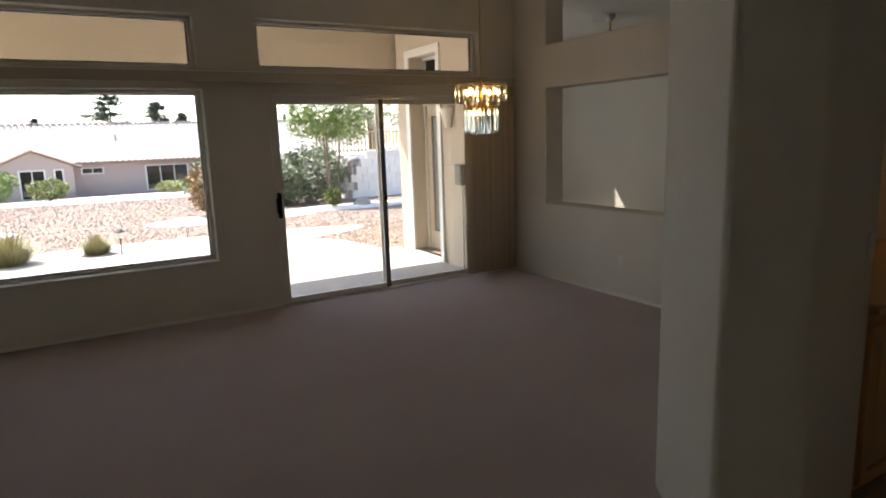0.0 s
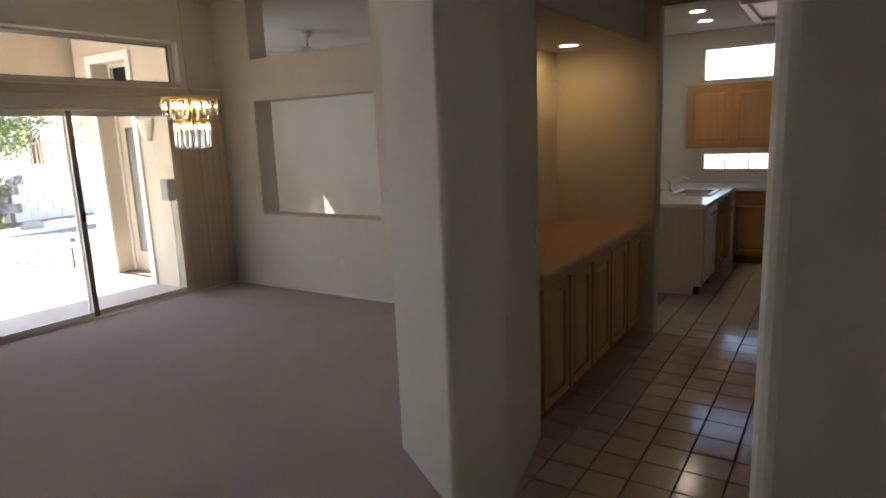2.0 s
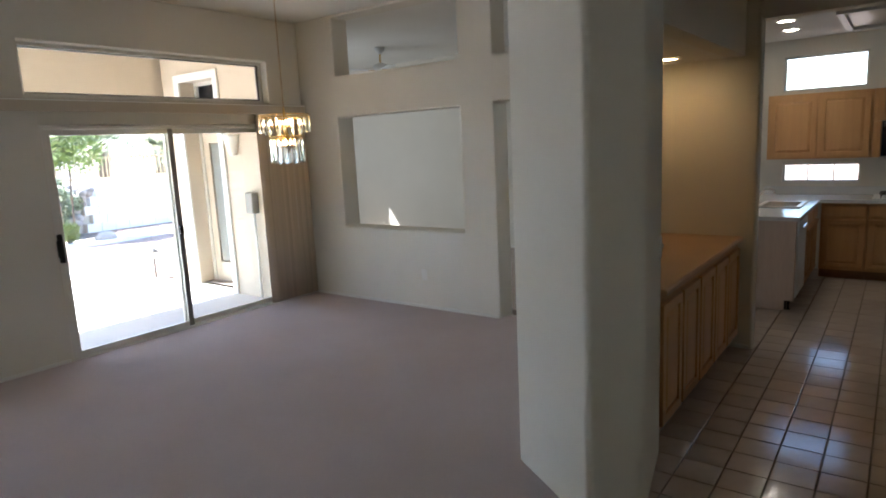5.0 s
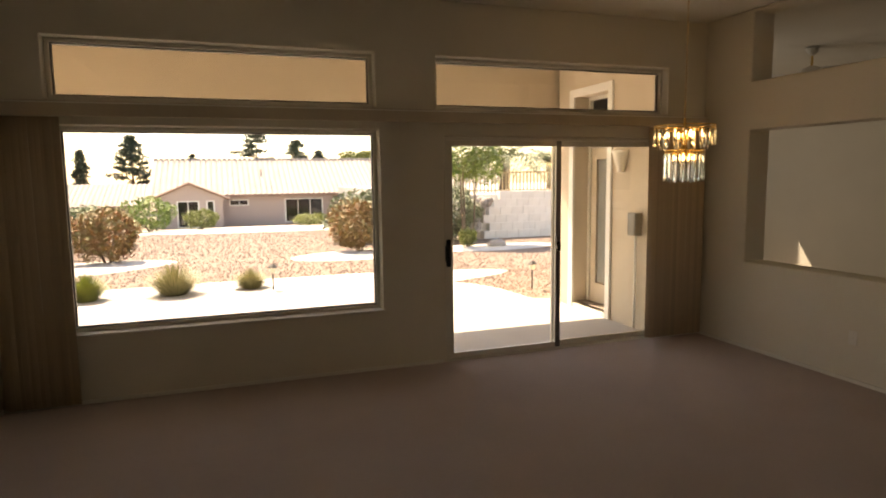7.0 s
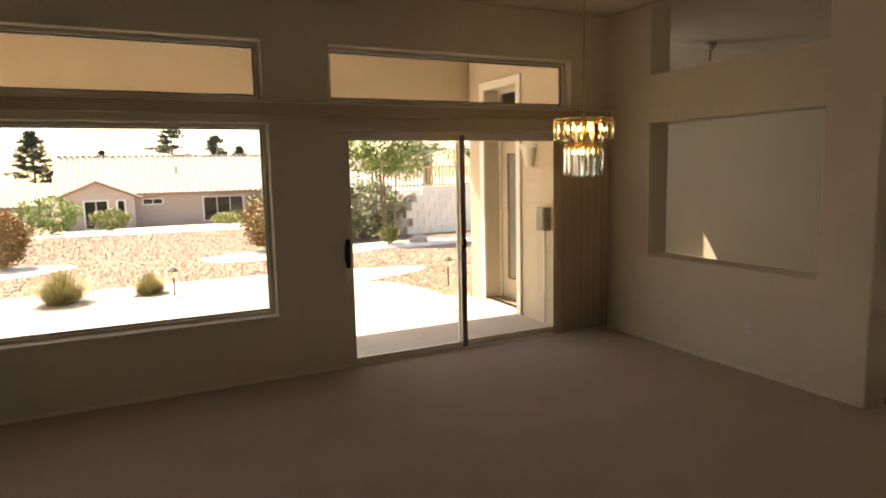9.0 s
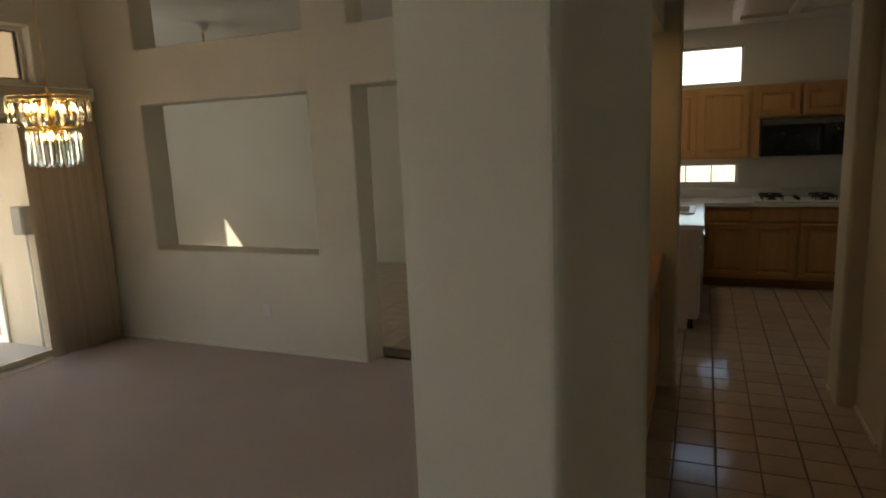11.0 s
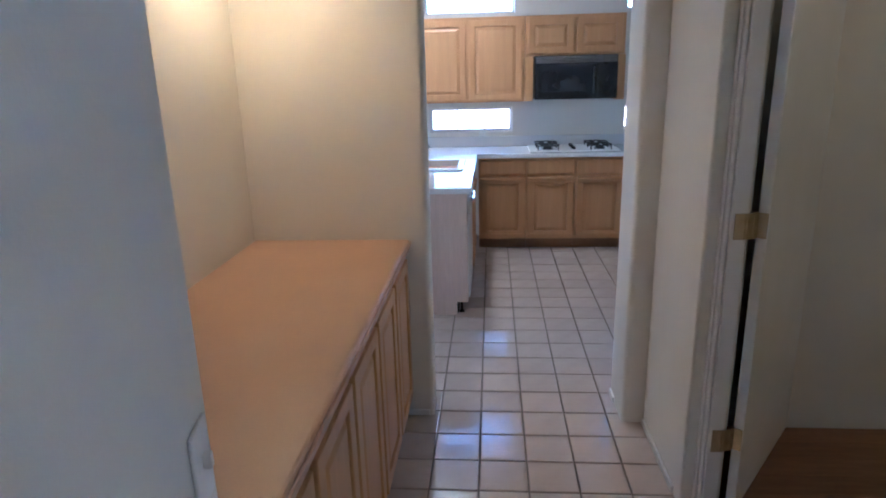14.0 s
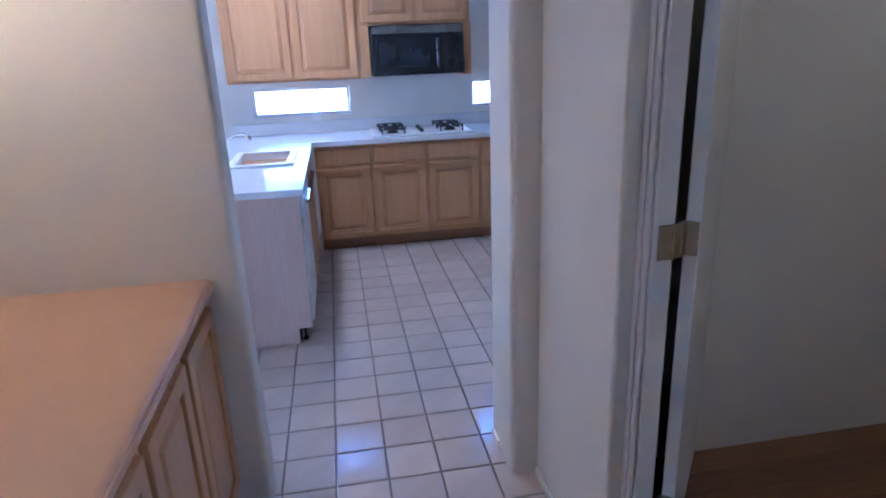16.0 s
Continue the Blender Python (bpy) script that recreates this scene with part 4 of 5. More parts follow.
# patio roof and its beam
slab("patio_roof", -6, 5.82, WY + 0.22, 10.2, 3.2, 3.34, M_STUCCO, "tan stucco patio ceiling", "roof")
slab("patio_beam", -6, 5.815, 9.70, 10.2, 2.45, 3.2, M_STUCCO, "tan stucco beam along the patio edge", "beam")
slab("house_roof_mass", -0.6, 9.85, -1.2, 10.8, 3.34, 3.5, M_ROOF, "tiled roof of the house", "roof")
wall("wall_outside", "x", -6.0, -0.55, WY, WY + 0.22, -0.14, 3.2, [], material=M_STUCCO, label="tan stucco outer wall of the house")

# patio side door with its white surround
pd = thing("door_3", (5.66, 8.41, -0.03), "white framed glazed patio door with inner blind, in shade", "door", kind="structure")
bm = B()
for a, b, z0, z1 in ((-0.09, 0.0, -0.06, 2.84), (0.77, 0.88, -0.06, 2.84), (0.0, 0.77, 2.74, 2.84)):
    box(bm, -0.03, -0.002, a, b, z0, z1)
part("surround", bm, M_TRIM, pd, "white painted raised surround", bevel=0.004)
bm = B()
for a, b, z0, z1 in ((0.003, 0.05, 0.0, 2.745), (0.72, 0.767, 0.0, 2.745), (0.05, 0.72, 2.70, 2.745), (0.05, 0.72, 2.08, 2.14)):
    box(bm, 0.20, 0.28, a, b, z0, z1)
part("door_frame", bm, M_FRAME, pd)
bm = B()
for a, b, z0, z1 in ((0.052, 0.17, 0.01, 2.075), (0.60, 0.718, 0.01, 2.075), (0.17, 0.60, 1.93, 2.075), (0.17, 0.60, 0.01, 0.28)):
    box(bm, 0.225, 0.265, a, b, z0, z1)
part("leaf", bm, M_STUCCO, pd, "tan painted door leaf", bevel=0.004)
g = part("pane", boxb(0.24, 0.248, 0.17, 0.60, 0.28, 1.93), M_GLASS, pd, "clear glass")
g.visible_shadow = False
part("blind", boxb(0.255, 0.262, 0.18, 0.59, 0.29, 1.92), M_BLIND_OUT, pd, "closed pale blind")
part("transom_pane", boxb(0.24, 0.248, 0.05, 0.72, 2.14, 2.70), M_BLACKGLASS, pd, "dark transom glass")
part("threshold", boxb(-0.02, 0.40, 0.0, 0.77, -0.06, 0.0), M_FRAME, pd)

sc = thing("wall_sconce", (5.66, 8.12, 1.86), "white half-shell wall sconce on the stucco", "wall lamp")
part("back_plate", boxb(-0.012, 0.0, -0.05, 0.05, -0.12, 0.08), M_TRIM, sc, bevel=0.004)
sm = B()
rows = []
for k in range(7):
    u = k / 6
    r = 0.05 + 0.08 * u
    rows.append([sm.verts.new((-0.013 - r * math.sin(math.pi * j / 10), r * math.cos(math.pi * j / 10), -0.14 + 0.26 * u)) for j in range(11)])
for a, b in zip(rows, rows[1:]):
    for j in range(10):
        sm.faces.new((a[j], a[j + 1], b[j + 1], b[j]))
sm.faces.new(rows[0])
so = part("shade", sm, M_FROSTED, sc, "frosted bowl shade", smooth=True)
sd2 = so.modifiers.new("thick", "SOLIDIFY")
sd2.thickness = 0.006
mb = thing("meter_box", (5.66, 7.81, 1.13), "grey weatherproof box with conduit on the stucco wall", "electrical box")
part("box", boxb(-0.09, -0.001, -0.075, 0.075, -0.13, 0.13), M_GREYBOX, mb, bevel=0.008)
part("cover", boxb(-0.10, -0.0905, -0.065, 0.065, -0.12, 0.12), M_GREYBOX, mb, bevel=0.004)
part("conduit", tube(B(), (-0.03, 0, -0.13), (-0.03, 0, -1.21), 0.014, n=10), M_FRAME, mb, "pale conduit", smooth=True)


# ---- garden ----
def leaves(bm, rnd, c, r, n, size, flat=1.0, shell=0.55, long=1.6):
    """n small folded leaf blades in an uneven ellipsoid."""
    ph = [rnd.uniform(0, 6.28) for _ in range(4)]
    for _ in range(n):
        d = Vector((rnd.gauss(0, 1), rnd.gauss(0, 1), rnd.gauss(0, 1))).normalized()
        az = math.atan2(d.y, d.x)
        lump = 1 + 0.13 * math.sin(3 * az + ph[0]) + 0.10 * math.sin(5 * d.z + 2 * az + ph[1]) + 0.06 * math.sin(9 * az + ph[2])
        k = lump * (shell + (1 - shell) * rnd.random() ** 0.5)
        p = Vector(c) + Vector((d.x * r[0] * k, d.y * r[1] * k, d.z * r[2] * k))
        q = Euler((rnd.uniform(-0.9, 0.9), rnd.uniform(-0.9, 0.9), rnd.uniform(0, 6.28))).to_matrix()
        s = size * rnd.uniform(0.6, 1.3)
        vs = [bm.verts.new(p + q @ Vector(v)) for v in ((-s * long * 0.5, 0, 0), (0, -s * 0.4, s * 0.12 * flat), (s * long * 0.5, 0, 0), (0, s * 0.4, s * 0.12 * flat))]
        bm.faces.new((vs[0], vs[1], vs[2]))
        bm.faces.new((vs[0], vs[2], vs[3]))


def shrub(x, y, r, h, material, label, seed, n=2600, size=0.06, name="shrub", lift=0.0):
    rnd = random.Random(seed)
    z = ground_z(y) + lift
    t = thing(name, (x, y, z), label, "shrub")
    sm = B()
    for k in range(7):
        a = rnd.uniform(0, 6.28)
        e = Vector((0.55 * r * math.cos(a), 0.55 * r * math.sin(a), h * rnd.uniform(0.5, 0.8)))
        tube(sm, (0.04 * math.cos(a), 0.04 * math.sin(a), -0.05), e * 0.6, 0.022, 0.014, n=5)
        tube(sm, e * 0.6, e, 0.014, 0.005, n=5)
    part("stems", sm, M_BARK, t)
    lm = B()
    leaves(lm, rnd, (0, 0, h * 0.54), (r, r, h * 0.48), n, size)
    part("foliage", lm, material, t)
    return t


def clump(x, y, r, h, seed, label, material=None):
    rnd = random.Random(seed)
    t = thing("ornamental_grass", (x, y, ground_z(y) - 0.02), label, "grass clump")
    bm = B()
    for _ in range(1500):
        a = rnd.uniform(0, 6.28)
        k = rnd.random() ** 0.6
        L = h * rnd.uniform(0.35, 1.05)
        base = Vector((0.25 * r * k * math.cos(a), 0.25 * r * k * math.sin(a), 0))
        tip = base + Vector((r * k * math.cos(a), r * k * math.sin(a), L * (1 - 0.45 * k * k)))
        mid = (base + tip) / 2 + Vector((0, 0, 0.12 * L))
        w = Vector((-math.sin(a), math.cos(a), 0)) * 0.0045
        v = [bm.verts.new(p) for p in (base - w, base + w, mid + w, mid - w, tip)]
        bm.faces.new((v[0], v[1], v[2], v[3]))
        bm.faces.new((v[3], v[2], v[4]))
    part("blades", bm, material or M_GRASS, t)
    return t


def path_light(x, y, rz=0):
    z = ground_z(y)
    t = thing("path_light", (x, y, z), "dark metal garden path light on a stake", "garden lamp")
    part("stake", tube(B(), (0, 0, -0.05), (0, 0, 0.30), 0.012, n=8), M_IRON, t)
    part("lantern", lathe(B(), [(0.03, 0.29), (0.05, 0.30), (0.05, 0.38), (0.02, 0.385)], n=12), M_FROSTED, t, "pale lens")
    part("cap", lathe(B(), [(0.075, 0.38), (0.08, 0.39), (0.03, 0.43), (0.01, 0.445)], n=14), M_IRON, t, "dark cap")
    return t


def tree(x, y, height, crown, cz, material, label, seed, stems=1, n=5000, size=0.10, trunk_r=0.06, name="tree", z=None, clumps=14):
    rnd = random.Random(seed)
    z = ground_z(y) if z is None else z
    t = thing(name, (x, y, z), label, "tree")
    tm, lm = B(), B()
    for s in range(stems):
        a = 2 * math.pi * s / max(stems, 1) + rnd.uniform(-0.4, 0.4)
        off = Vector((0.16 * math.cos(a), 0.16 * math.sin(a), 0)) if stems > 1 else Vector((0, 0, 0))
        fork = off * 1.7 + Vector((0, 0, cz - 0.55 * crown[2]))
        tube(tm, off + Vector((0, 0, -0.1)), fork, trunk_r, trunk_r * 0.65, n=8)
        for k in range(5):
            b = rnd.uniform(0, 6.28)
            e = fork + Vector((crown[0] * 0.6 * math.cos(b), crown[1] * 0.6 * math.sin(b), crown[2] * rnd.uniform(0.3, 1.1)))
            tube(tm, fork, (fork + e) / 2 + Vector((0, 0, 0.1)), trunk_r * 0.5, trunk_r * 0.3, n=6)
            tube(tm, (fork + e) / 2 + Vector((0, 0, 0.1)), e, trunk_r * 0.3, 0.01, n=6)
    for k in range(clumps):
        d = Vector((rnd.gauss(0, 1), rnd.gauss(0, 1), rnd.gauss(0, 1))).normalized()
        c = (d.x * crown[0] * 0.68, d.y * crown[1] * 0.68, cz + d.z * crown[2] * 0.68)
        f = rnd.uniform(0.32, 0.52)
        leaves(lm, rnd, c, (crown[0] * f, crown[1] * f, crown[2] * f), n // clumps, size, shell=0.3)
    part("trunk", tm, M_BARK, t)
    part("crown", lm, material, t)
    return t


def pine(x, y, z, h, r, seed, n=3200):
    rnd = random.Random(seed)
    t = thing("pine_tree", (x, y, z), "tall dark pine with uneven open whorled crown", "tree")
    tm, lm = B(), B()
    tube(tm, (0, 0, 0), (0.1, 0, h), 0.22, 0.03, n=8)
    tiers = 14
    for i in range(tiers):
        u = i / (tiers - 1)
        zz = h * (0.28 + 0.72 * u)
        rr = r * (1 - u) ** 0.75 * rnd.uniform(0.45, 1.25) + 0.15
        for k in range(7):
            if rnd.random() < 0.15:
                continue
            a = rnd.uniform(0, 6.28)
            e = Vector((rr * math.cos(a), rr * math.sin(a), zz + rr * 0.25))
            tube(tm, (0.1 * zz / h, 0, zz), e, 0.04, 0.01, n=4)
            for f in (0.55, 0.95):
                leaves(lm, rnd, tuple(Vector((0, 0, zz)).lerp(e, f)), (0.13 * r + 0.12, 0.13 * r + 0.12, 0.26), n // (tiers * 14), 0.24, shell=0.1, long=2.2)
    part("trunk", tm, M_BARK, t)
    part("crown", lm, M_LEAF_DARK, t)
    return t


shrub(-1.65, 19.6, 0.86, 1.38, M_LEAF_RED, "round red-tipped photinia shrub on white rock", 11, 4200, 0.075)
shrub(4.85, 19.4, 0.92, 1.42, M_LEAF_RED, "round red-tipped photinia shrub with orange new leaves", 12, 4200, 0.075)
shrub(6.5, 24.0, 1.7, 1.75, M_LEAF_GREY, "large grey-green rounded shrub", 13, 6500, 0.12)
shrub(-3.75, 21.5, 0.95, 1.15, M_LEAF, "mid-green spreading leafy shrub", 14, 5000, 0.09)
shrub(-5.0, 27.0, 2.2, 1.45, M_LEAF_GREY, "broad grey-green shrub behind the photinia", 15, 7000, 0.13)
shrub(-4.4, 32.0, 1.8, 1.5, M_LEAF_GREY, "broad soft green shrub", 16, 6000, 0.14)
shrub(-3.1, 44.0, 1.6, 2.1, M_LEAF, "green shrub by the neighbouring house", 17, 2000, 0.14)
shrub(-0.1, 45.0, 1.1, 1.3, M_LEAF_YEL, "yellow-green shrub before the neighbouring house", 18, 1800, 0.11)
shrub(7.0, 46.0, 1.4, 0.8, M_LEAF_YEL, "low yellow-green shrub under the neighbour's window", 19, 1500, 0.11)
shrub(8.6, 22.5, 1.3, 1.9, M_LEAF_GREY, "rounded blue-grey sage shrub beside the retaining wall", 20, 6500, 0.09)
shrub(7.3, 21.6, 0.9, 1.3, M_LEAF_GREY, "low rounded blue-grey sage shrub", 21, 4500, 0.09)
shrub(7.95, 18.8, 0.26, 0.55, M_LEAF_YEL, "small bright green shrub at the foot of young trees", 22, 700, 0.06)
clump(-0.80, 12.25, 0.34, 0.50, 31, "spiky green and straw ornamental grass clump", M_LEAF_YEL)
clump(0.42, 12.30, 0.46, 0.60, 32, "straw-green ornamental grass clump on white rock")
clump(1.57, 12.45, 0.30, 0.40, 33, "small straw-green ornamental grass clump on white rock")
path_light(1.90, 12.10)
path_light(5.85, 10.75)
tree(8.35, 19.8, 4.0, (1.5, 1.4, 1.1), 2.95, M_LEAF, "young multi-stemmed tree with bright green crown", 41, stems=3, n=6500, size=0.085, trunk_r=0.035)
for i, (px, ph, pr) in enumerate(((-8.5, 9.8, 3.0), (5.3, 11.2, 3.6), (10.4, 9.5, 3.6))):
    pine(px, 82 if i != 2 else 84, -3.2, ph, pr, 50 + i, 4200)
pine(-12.4, 75, -3.0, 7.6, 1.1, 55, 2400)
pine(-2.2, 88, -3.2, 7.9, 1.6, 56, 2400)
pine(13.5, 86, -3.2, 8.3, 2.2, 57, 3000)
tree(17.5, 80, 7, (3.2, 2.5, 1.6), 6.6, M_LEAF_YEL, "yellow-green tree behind the neighbouring roof", 43, n=3500, size=0.25, trunk_r=0.2, z=-3.0)
tree(-13.5, 62, 5, (2.4, 2.0, 1.6), 3.6, M_LEAF_DARK, "dark purple-leaved tree beside the far house", 44, n=2600, size=0.2, trunk_r=0.12, z=-2.3)

# boulders
def boulder(x, y, s, seed, label):
    rnd = random.Random(seed)
    bm = B()
    bmesh.ops.create_icosphere(bm, subdivisions=2, radius=s)
    for v in bm.verts:
        k = 1 + 0.25 * noise.noise(v.co * (1.6 / s) + Vector((seed, 0, 0)))
        v.co = Vector((v.co.x * k * 1.2, v.co.y * k, v.co.z * k * 0.75))
    ob = finish("boulder", bm, M_BOULDER, True)
    ob.matrix_world = pose(x, y, ground_z(y) + s * 0.3, 0, 0, rnd.uniform(0, 360))
    return tagged(ob, label, "boulder")


boulder(-2.75, 18.6, 0.38, 61, "large grey-brown boulder beside the photinia")
boulder(-3.0, 19.3, 0.5, 62, "large grey-brown boulder beside the photinia")
boulder(8.75, 18.5, 0.22, 63, "small pale boulder on white rock")

# ---- retaining wall, fence and palms ----
rw = thing("retaining_wall", (9.6, 22.5, -0.56), "tan block retaining wall stepped back with bright top", "retaining wall", kind="structure")
part("core", boxb(0.3, 14.0, 0.35, 3.0, -0.1, 1.6), M_BLOCK, rw)
first = None
for row in range(6):
    for k in range(24):
        x = k * 0.46 + (0.23 if row % 2 else 0)
        if x < 0.10 + row * 0.14:
            continue
        if first is None:
            first = part("block", boxb(0.005, 0.45, 0.0, 0.34, 0.005, 0.285), M_BLOCK, rw, bevel=0.0)
            first.matrix_basis = pose(x, row * 0.03, row * 0.285)
            continue
        o = new("block", first.data)
        o.parent = rw
        o.matrix_basis = pose(x, row * 0.03 + random.uniform(-0.008, 0.008), row * 0.285)
rr = random.Random(71)
bs = None
for k in range(46):
    u = rr.random()
    z = u * 1.5
    x = 9.55 + u * 0.7 - rr.random() * (1.15 - 0.5 * u)
    if bs is None:
        bs = boulder(x, 22.3, 0.17, 72, "stacked rubble rock at the end of the retaining wall")
        bs.location.z = -0.5 + z
        continue
    o = copy_thing(bs, pose(x, 22.3 + rr.uniform(-0.1, 0.35), -0.5 + z, rr.uniform(0, 360), 0, rr.uniform(0, 360)))
fe = thing("fence", (9.2, 23.6, 1.02), "tan steel picket fence on top of the retaining wall", "fence")
part("rail", boxb(0, 13, -0.02, 0.02, 0.12, 0.17), M_TANSTEEL, fe)
part("rail", boxb(0, 13, -0.02, 0.02, 0.80, 0.85), M_TANSTEEL, fe)
pk = None
for k in range(87):
    if pk is None:
        pk = part("picket", boxb(-0.019, 0.019, -0.019, 0.019, 0.0, 0.86), M_TANSTEEL, fe)
        continue
    o = new("picket", pk.data)
    o.parent = fe
    o.matrix_basis = pose(k * 0.15, 0, 0)
pp = None
for k in range(6):
    if pp is None:
        pp = part("post", boxb(-0.03, 0.03, -0.03, 0.03, -0.05, 0.95), M_TANSTEEL, fe)
        continue
    o = new("post", pp.data)
    o.parent = fe
    o.matrix_basis = pose(k * 2.4, 0.05, 0)


def palm(x, y, z, h, R, seed):
    rnd = random.Random(seed)
    t = thing("palm_tree", (x, y, z), "low palm with arching grey-green fronds", "palm")
    part("trunk", lathe(B(), [(0.25, 0), (0.2, h * 0.5), (0.24, h)], n=12), M_BARK, t, smooth=True)
    fm = B()
    for k in range(44):
        a = rnd.uniform(0, 6.28)
        up = rnd.uniform(0.1, 1.3)
        prev = None
        for i in range(11):
            u = i / 10
            p = Vector((math.cos(a) * R * u * math.cos(up * 0.6), math.sin(a) * R * u * math.cos(up * 0.6), h + R * (math.sin(up) * u - 0.75 * u * u)))
            if prev is not None:
                side = Vector((-math.sin(a), math.cos(a), 0))
                for s in (-1, 1):
                    L = 0.32 * R * math.sin(math.pi * min(1, 0.15 + u * 0.85)) + 0.05
                    tip = p + side * s * L * 0.6 + (p - prev) * 1.2 + Vector((0, 0, -0.12 * L))
                    v = [fm.verts.new(q) for q in (prev, prev.lerp(p, 0.45), tip)]
                    fm.faces.new(v)
            prev = p
    part("fronds", fm, M_LEAF_GREY, t)
    return t


palm(13.0, 27.0, 1.0, 1.4, 2.5, 81)
palm(15.6, 27.5, 1.0, 1.3, 2.1, 82)
slab("upper_terrace", 9.9, 60, 23.2, 60, -3, 1.02, M_CONC, "bright raised terrace behind the retaining wall", "ground")

# ---- neighbouring houses ----
HY, HB = 52.0, -1.80


def window_unit(parent, x0, x1, z0, z1, y, bars, name="window"):
    w = part(name, boxb(x0, x1, y - 0.06, y - 0.01, z0, z1), M_TRIM, parent, "white framed window")
    n = bars
    dx = (x1 - x0 - 0.16) / n
    for i in range(n):
        part("pane", boxb(x0 + 0.08 + i * dx + 0.03, x0 + 0.08 + (i + 1) * dx - 0.03, y - 0.075, y - 0.0605, z0 + 0.08, z1 - 0.08), M_BLACKGLASS, w, "dark glass")
    return w


def tiled_roof(parent, x0, x1, y0, y1, z0, z1, pitch=0.40):
    """A pantiled slope rising from y0 to y1: rounded ribs down the slope, stepped courses."""
    bm = B()
    rows = 12
    cols = int((x1 - x0) / pitch)
    L = []
    for r in range(rows + 1):
        for s in (0, 1):
            u = (r + s * 0.0) / rows
            dz = 0.03 * s
            row = []
            for c in range(cols * 4 + 1):
                x = x0 + (x1 - x0) * c / (cols * 4)
                k = (0.0, 0.08, 0.105, 0.08)[c % 4]
                row.append(bm.verts.new((x, y0 + (y1 - y0) * u, z0 + (z1 - z0) * u + k + dz)))
            L.append(row)
    for a, b in zip(L, L[1:]):
        for i in range(len(a) - 1):
            bm.faces.new((a[i], a[i + 1], b[i + 1], b[i]))
    return part("roof", bm, M_ROOF, parent, "pale concrete tile roof", smooth=False)


nh = thing("neighbour_house", (0, HY, HB), "single-storey pinkish stucco house with pale tile roof", "house")
part("wall", boxb(-3.4, 24, 0, 9, -0.5, 2.45), M_PINK, nh)
tiled_roof(nh, -3.9, 25, -0.6, 5.0, 2.30, 5.05)
rcap = B()
for k in range(72):
    x = -3.85 + k * 0.40
    box(rcap, x, x + 0.30, 4.88, 5.14, 5.08, 5.26)
part("ridge_caps", rcap, M_ROOF, nh, "row of rounded ridge tiles")
part("roof_back", prism(B(), [(-3.9, 5.0), (25, 5.0), (25, 9.8), (-3.9, 9.8)], 2.2, 2.4), M_ROOF, nh)
gb = B()
v = [gb.verts.new(p) for p in ((-3.4, 0.02, 2.4), (-3.4, 5.0, 4.9), (-3.4, 9.0, 2.4))]
gb.faces.new(v)
part("gable", gb, M_PINK, nh)
part("fascia", boxb(-3.9, 25, -0.66, -0.605, 2.18, 2.36), M_FASCIA, nh, "brown fascia board")
# projecting bay with its own gable
bay = B()
box(bay, -3.3, 1.2, -1.6, -0.005, -0.5, 2.3)
part("bay_wall", bay, M_PINK, nh)
gv = B()
a = [gv.verts.new(p) for p in ((-3.3, -1.6, 2.3), (1.2, -1.6, 2.3), (-1.05, -1.6, 3.25))]
gv.faces.new(a)
part("bay_gable", gv, M_PINK, nh)
for sx in (-1, 1):
    rb = B()
    e = -1.05 + sx * 2.75
    q = [rb.verts.new(p) for p in ((-1.05, -1.9, 3.36), (e, -1.9, 2.16), (e, 0.6, 2.16), (-1.05, 2.2, 3.36))]
    rb.faces.new(q)
    ro = part("bay_roof", rb, M_ROOF, nh)
    sm2 = ro.modifiers.new("thick", "SOLIDIFY")
    sm2.thickness = 0.12
    fb2 = B()
    tube(fb2, (-1.05, -1.93, 3.27), (e, -1.93, 2.07), 0.09, n=4)
    part("barge_board", fb2, M_FASCIA, nh, "brown barge board")
window_unit(nh, -1.95, -0.40, 0.05, 2.0, -1.6, 2, "patio_door")
window_unit(nh, 0.05, 0.65, 0.9, 2.0, -1.6, 1)
window_unit(nh, -3.0, -2.55, 1.2, 1.95, -1.6, 1)
window_unit(nh, 1.65, 3.1, 1.5, 1.98, 0.0, 2)
window_unit(nh, 5.75, 8.75, 0.12, 1.98, 0.0, 3)
part("vent_pipe", tube(B(), (4.2, 2.4, 3.7), (4.2, 2.4, 4.3), 0.08), M_ROOF, nh)

h2 = thing("far_house", (-12.2, 64, -3.0), "low tan stucco house with pale tile roof, further off", "house")
part("wall", boxb(-1.5, 6.0, 0, 7, -0.5, 2.5), M_PINK, h2)
tiled_roof(h2, -2.0, 7.0, -0.5, 4.5, 2.4, 4.3)
part("fascia", boxb(-2.0, 7.0, -0.56, -0.505, 2.25, 2.43), M_FASCIA, h2)
part("garage_door", boxb(1.2, 4.6, -0.06, -0.005, -0.3, 2.0), M_FASCIA, h2, "brown shaded doorway")
h3 = thing("far_house", (-20, 55, -2.2), "two-storey tan stucco house far off", "house")
part("wall", boxb(0, 5.4, 0, 8, -0.5, 4.6), M_STUCCO, h3)
tiled_roof(h3, -0.4, 5.9, -0.5, 4.5, 4.4, 5.8)

# ---- floor tiles ----
P = 0.205
TX0, TY0 = 6.311, 1.967
fp = bpy.data.objects["floor"]


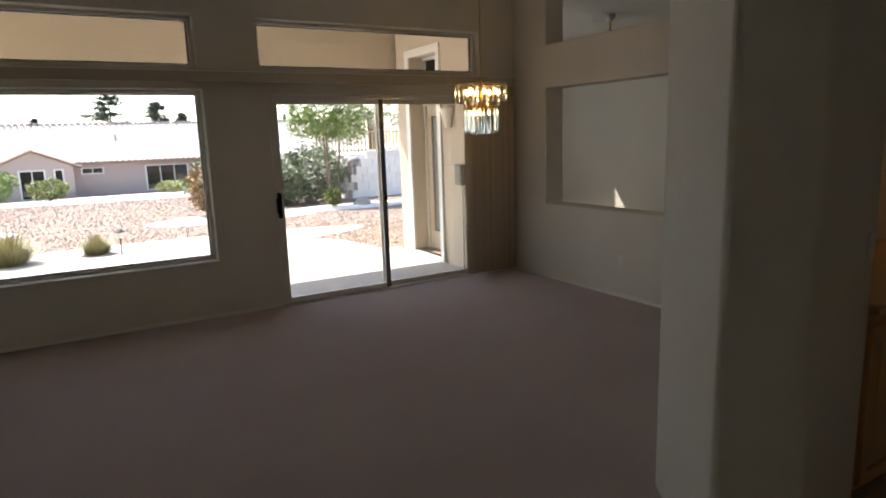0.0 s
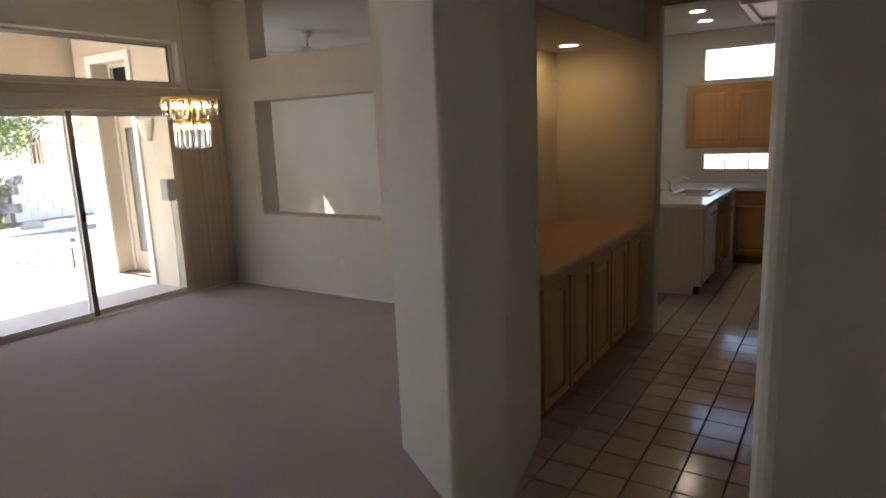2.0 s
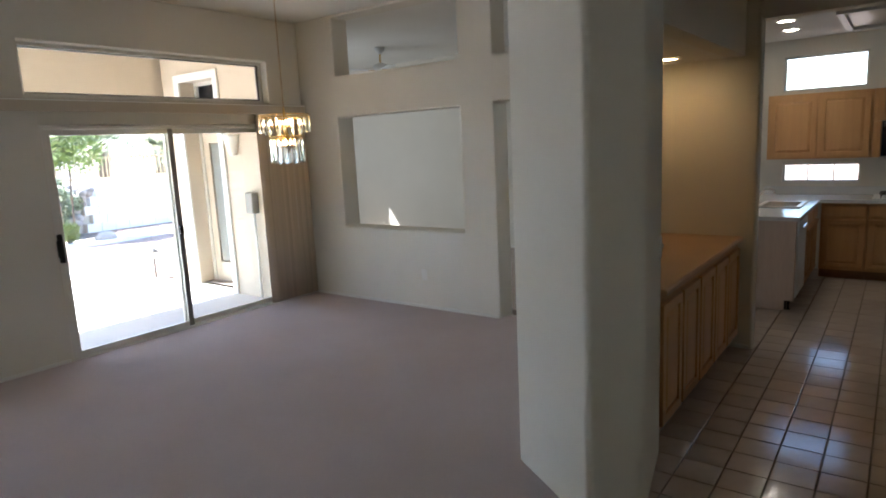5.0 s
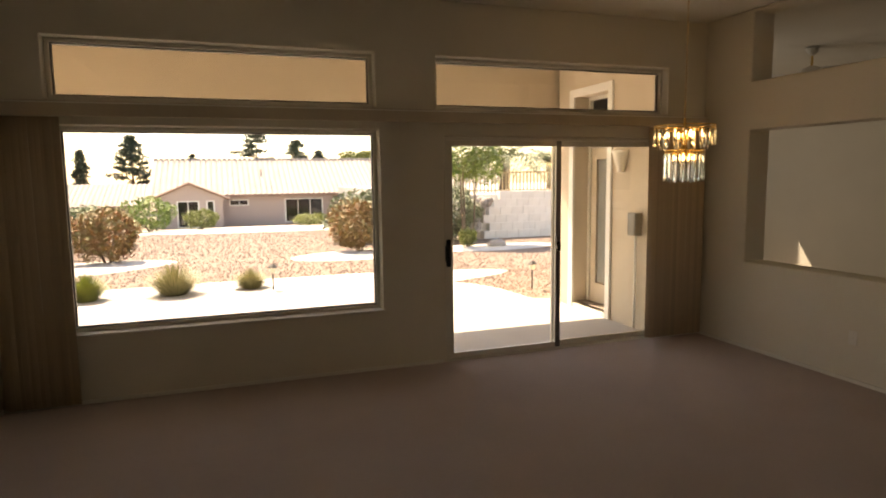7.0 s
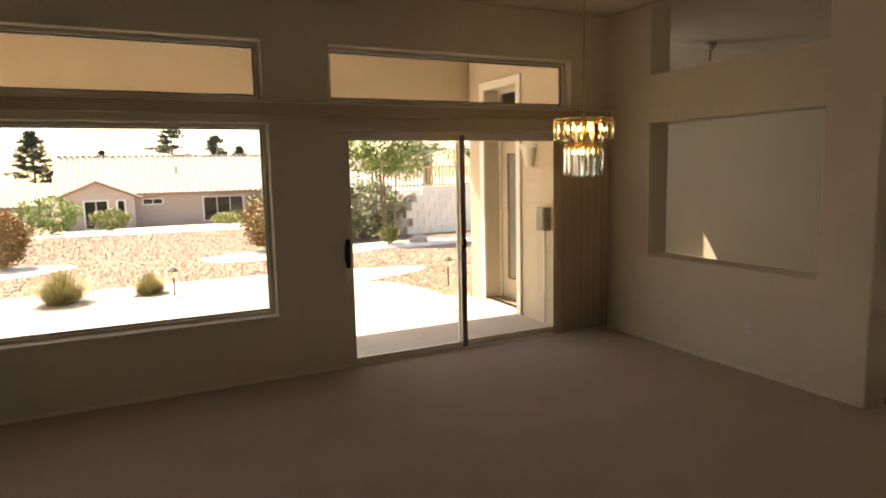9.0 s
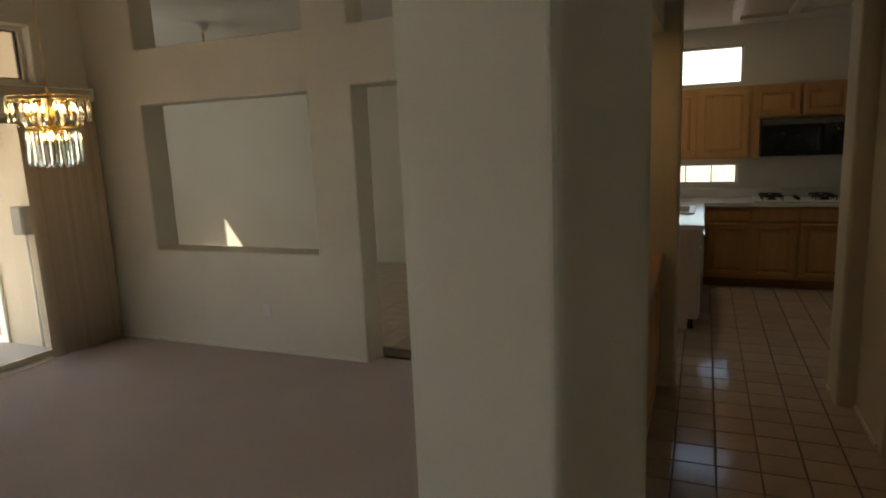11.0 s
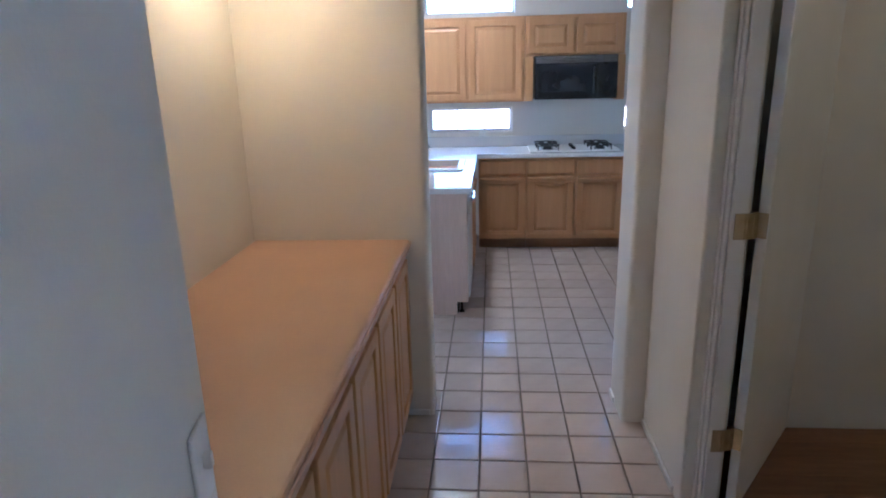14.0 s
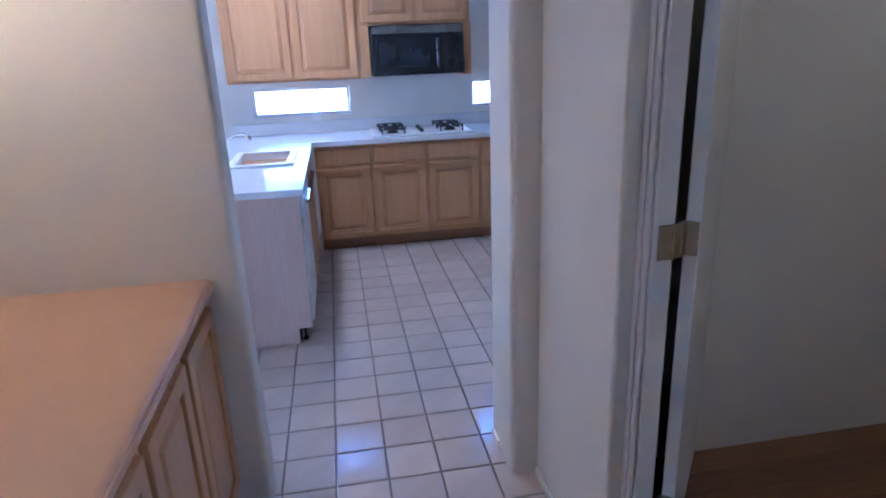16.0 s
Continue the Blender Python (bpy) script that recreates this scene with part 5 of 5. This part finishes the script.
def tile_mesh():
    bm = B()
    g, c = 0.0035, 0.003
    a, b = g, P - g
    lo = [bm.verts.new((x, y, -0.016)) for x, y in ((a, a), (b, a), (b, b), (a, b))]
    mi = [bm.verts.new((x, y, -0.002)) for x, y in ((a, a), (b, a), (b, b), (a, b))]
    hi = [bm.verts.new((x, y, 0.0)) for x, y in ((a + c, a + c), (b - c, a + c), (b - c, b - c), (a + c, b - c))]
    bm.faces.new(hi)
    for r, s in ((lo, mi), (mi, hi)):
        for i in range(4):
            bm.faces.new((r[i], r[(i + 1) % 4], s[(i + 1) % 4], s[i]))
    return bm


proto = part("tile", tile_mesh(), M_TILE, fp, "beige glazed ceramic floor tile")
placed, rest = 0, []
ix0, ix1 = int((-0.4 - TX0) / P), int((KX - TX0) / P)
iy0, iy1 = int((-1.0 - TY0) / P), int((10.55 - TY0) / P)
for iy in range(iy0, iy1):
    for ix in range(ix0, ix1):
        x, y = TX0 + ix * P, TY0 + iy * P
        if y > 2.40 - P and x < 6.2 and not (y < 2.40 and x > 3.2):
            continue
        if y > 9.70 - P and x < 7.0:
            continue
        if y > 2.40 and x < 5.90:
            continue
        if 4.0 < x < 6.0 and y < 1.06 - 0.02:
            continue
        near = (2.6 < x < 7.3 and 0.95 < y < 2.4) or (7.3 <= x < 9.1 and 0.6 < y < 2.0)
        if near and placed < 298:
            if placed == 0:
                proto.matrix_basis = pose(x, y, 0)
            else:
                o = new("tile", proto.data)
                o.parent = fp
                o.matrix_basis = pose(x, y, random.uniform(-0.0006, 0.0006), random.uniform(-0.12, 0.12), random.uniform(-0.12, 0.12), 0)
            placed += 1
        else:
            rest.append((x, y))
verts, faces = [], []
g = 0.0035
for x, y in rest:
    o = len(verts)
    for z in (-0.016, 0.0):
        verts += [(x + g, y + g, z), (x + P - g, y + g, z), (x + P - g, y + P - g, z), (x + g, y + P - g, z)]
    faces += [(o + 4, o + 5, o + 6, o + 7), (o, o + 1, o + 5, o + 4), (o + 1, o + 2, o + 6, o + 5), (o + 2, o + 3, o + 7, o + 6), (o + 3, o, o + 4, o + 7)]
me = bpy.data.meshes.new("further_tiles")
me.from_pydata(verts, [], faces)
me.materials.append(M_TILE)
ft = new("further_tiles", me)
ft.parent = fp
ft["kind"] = "stuff"
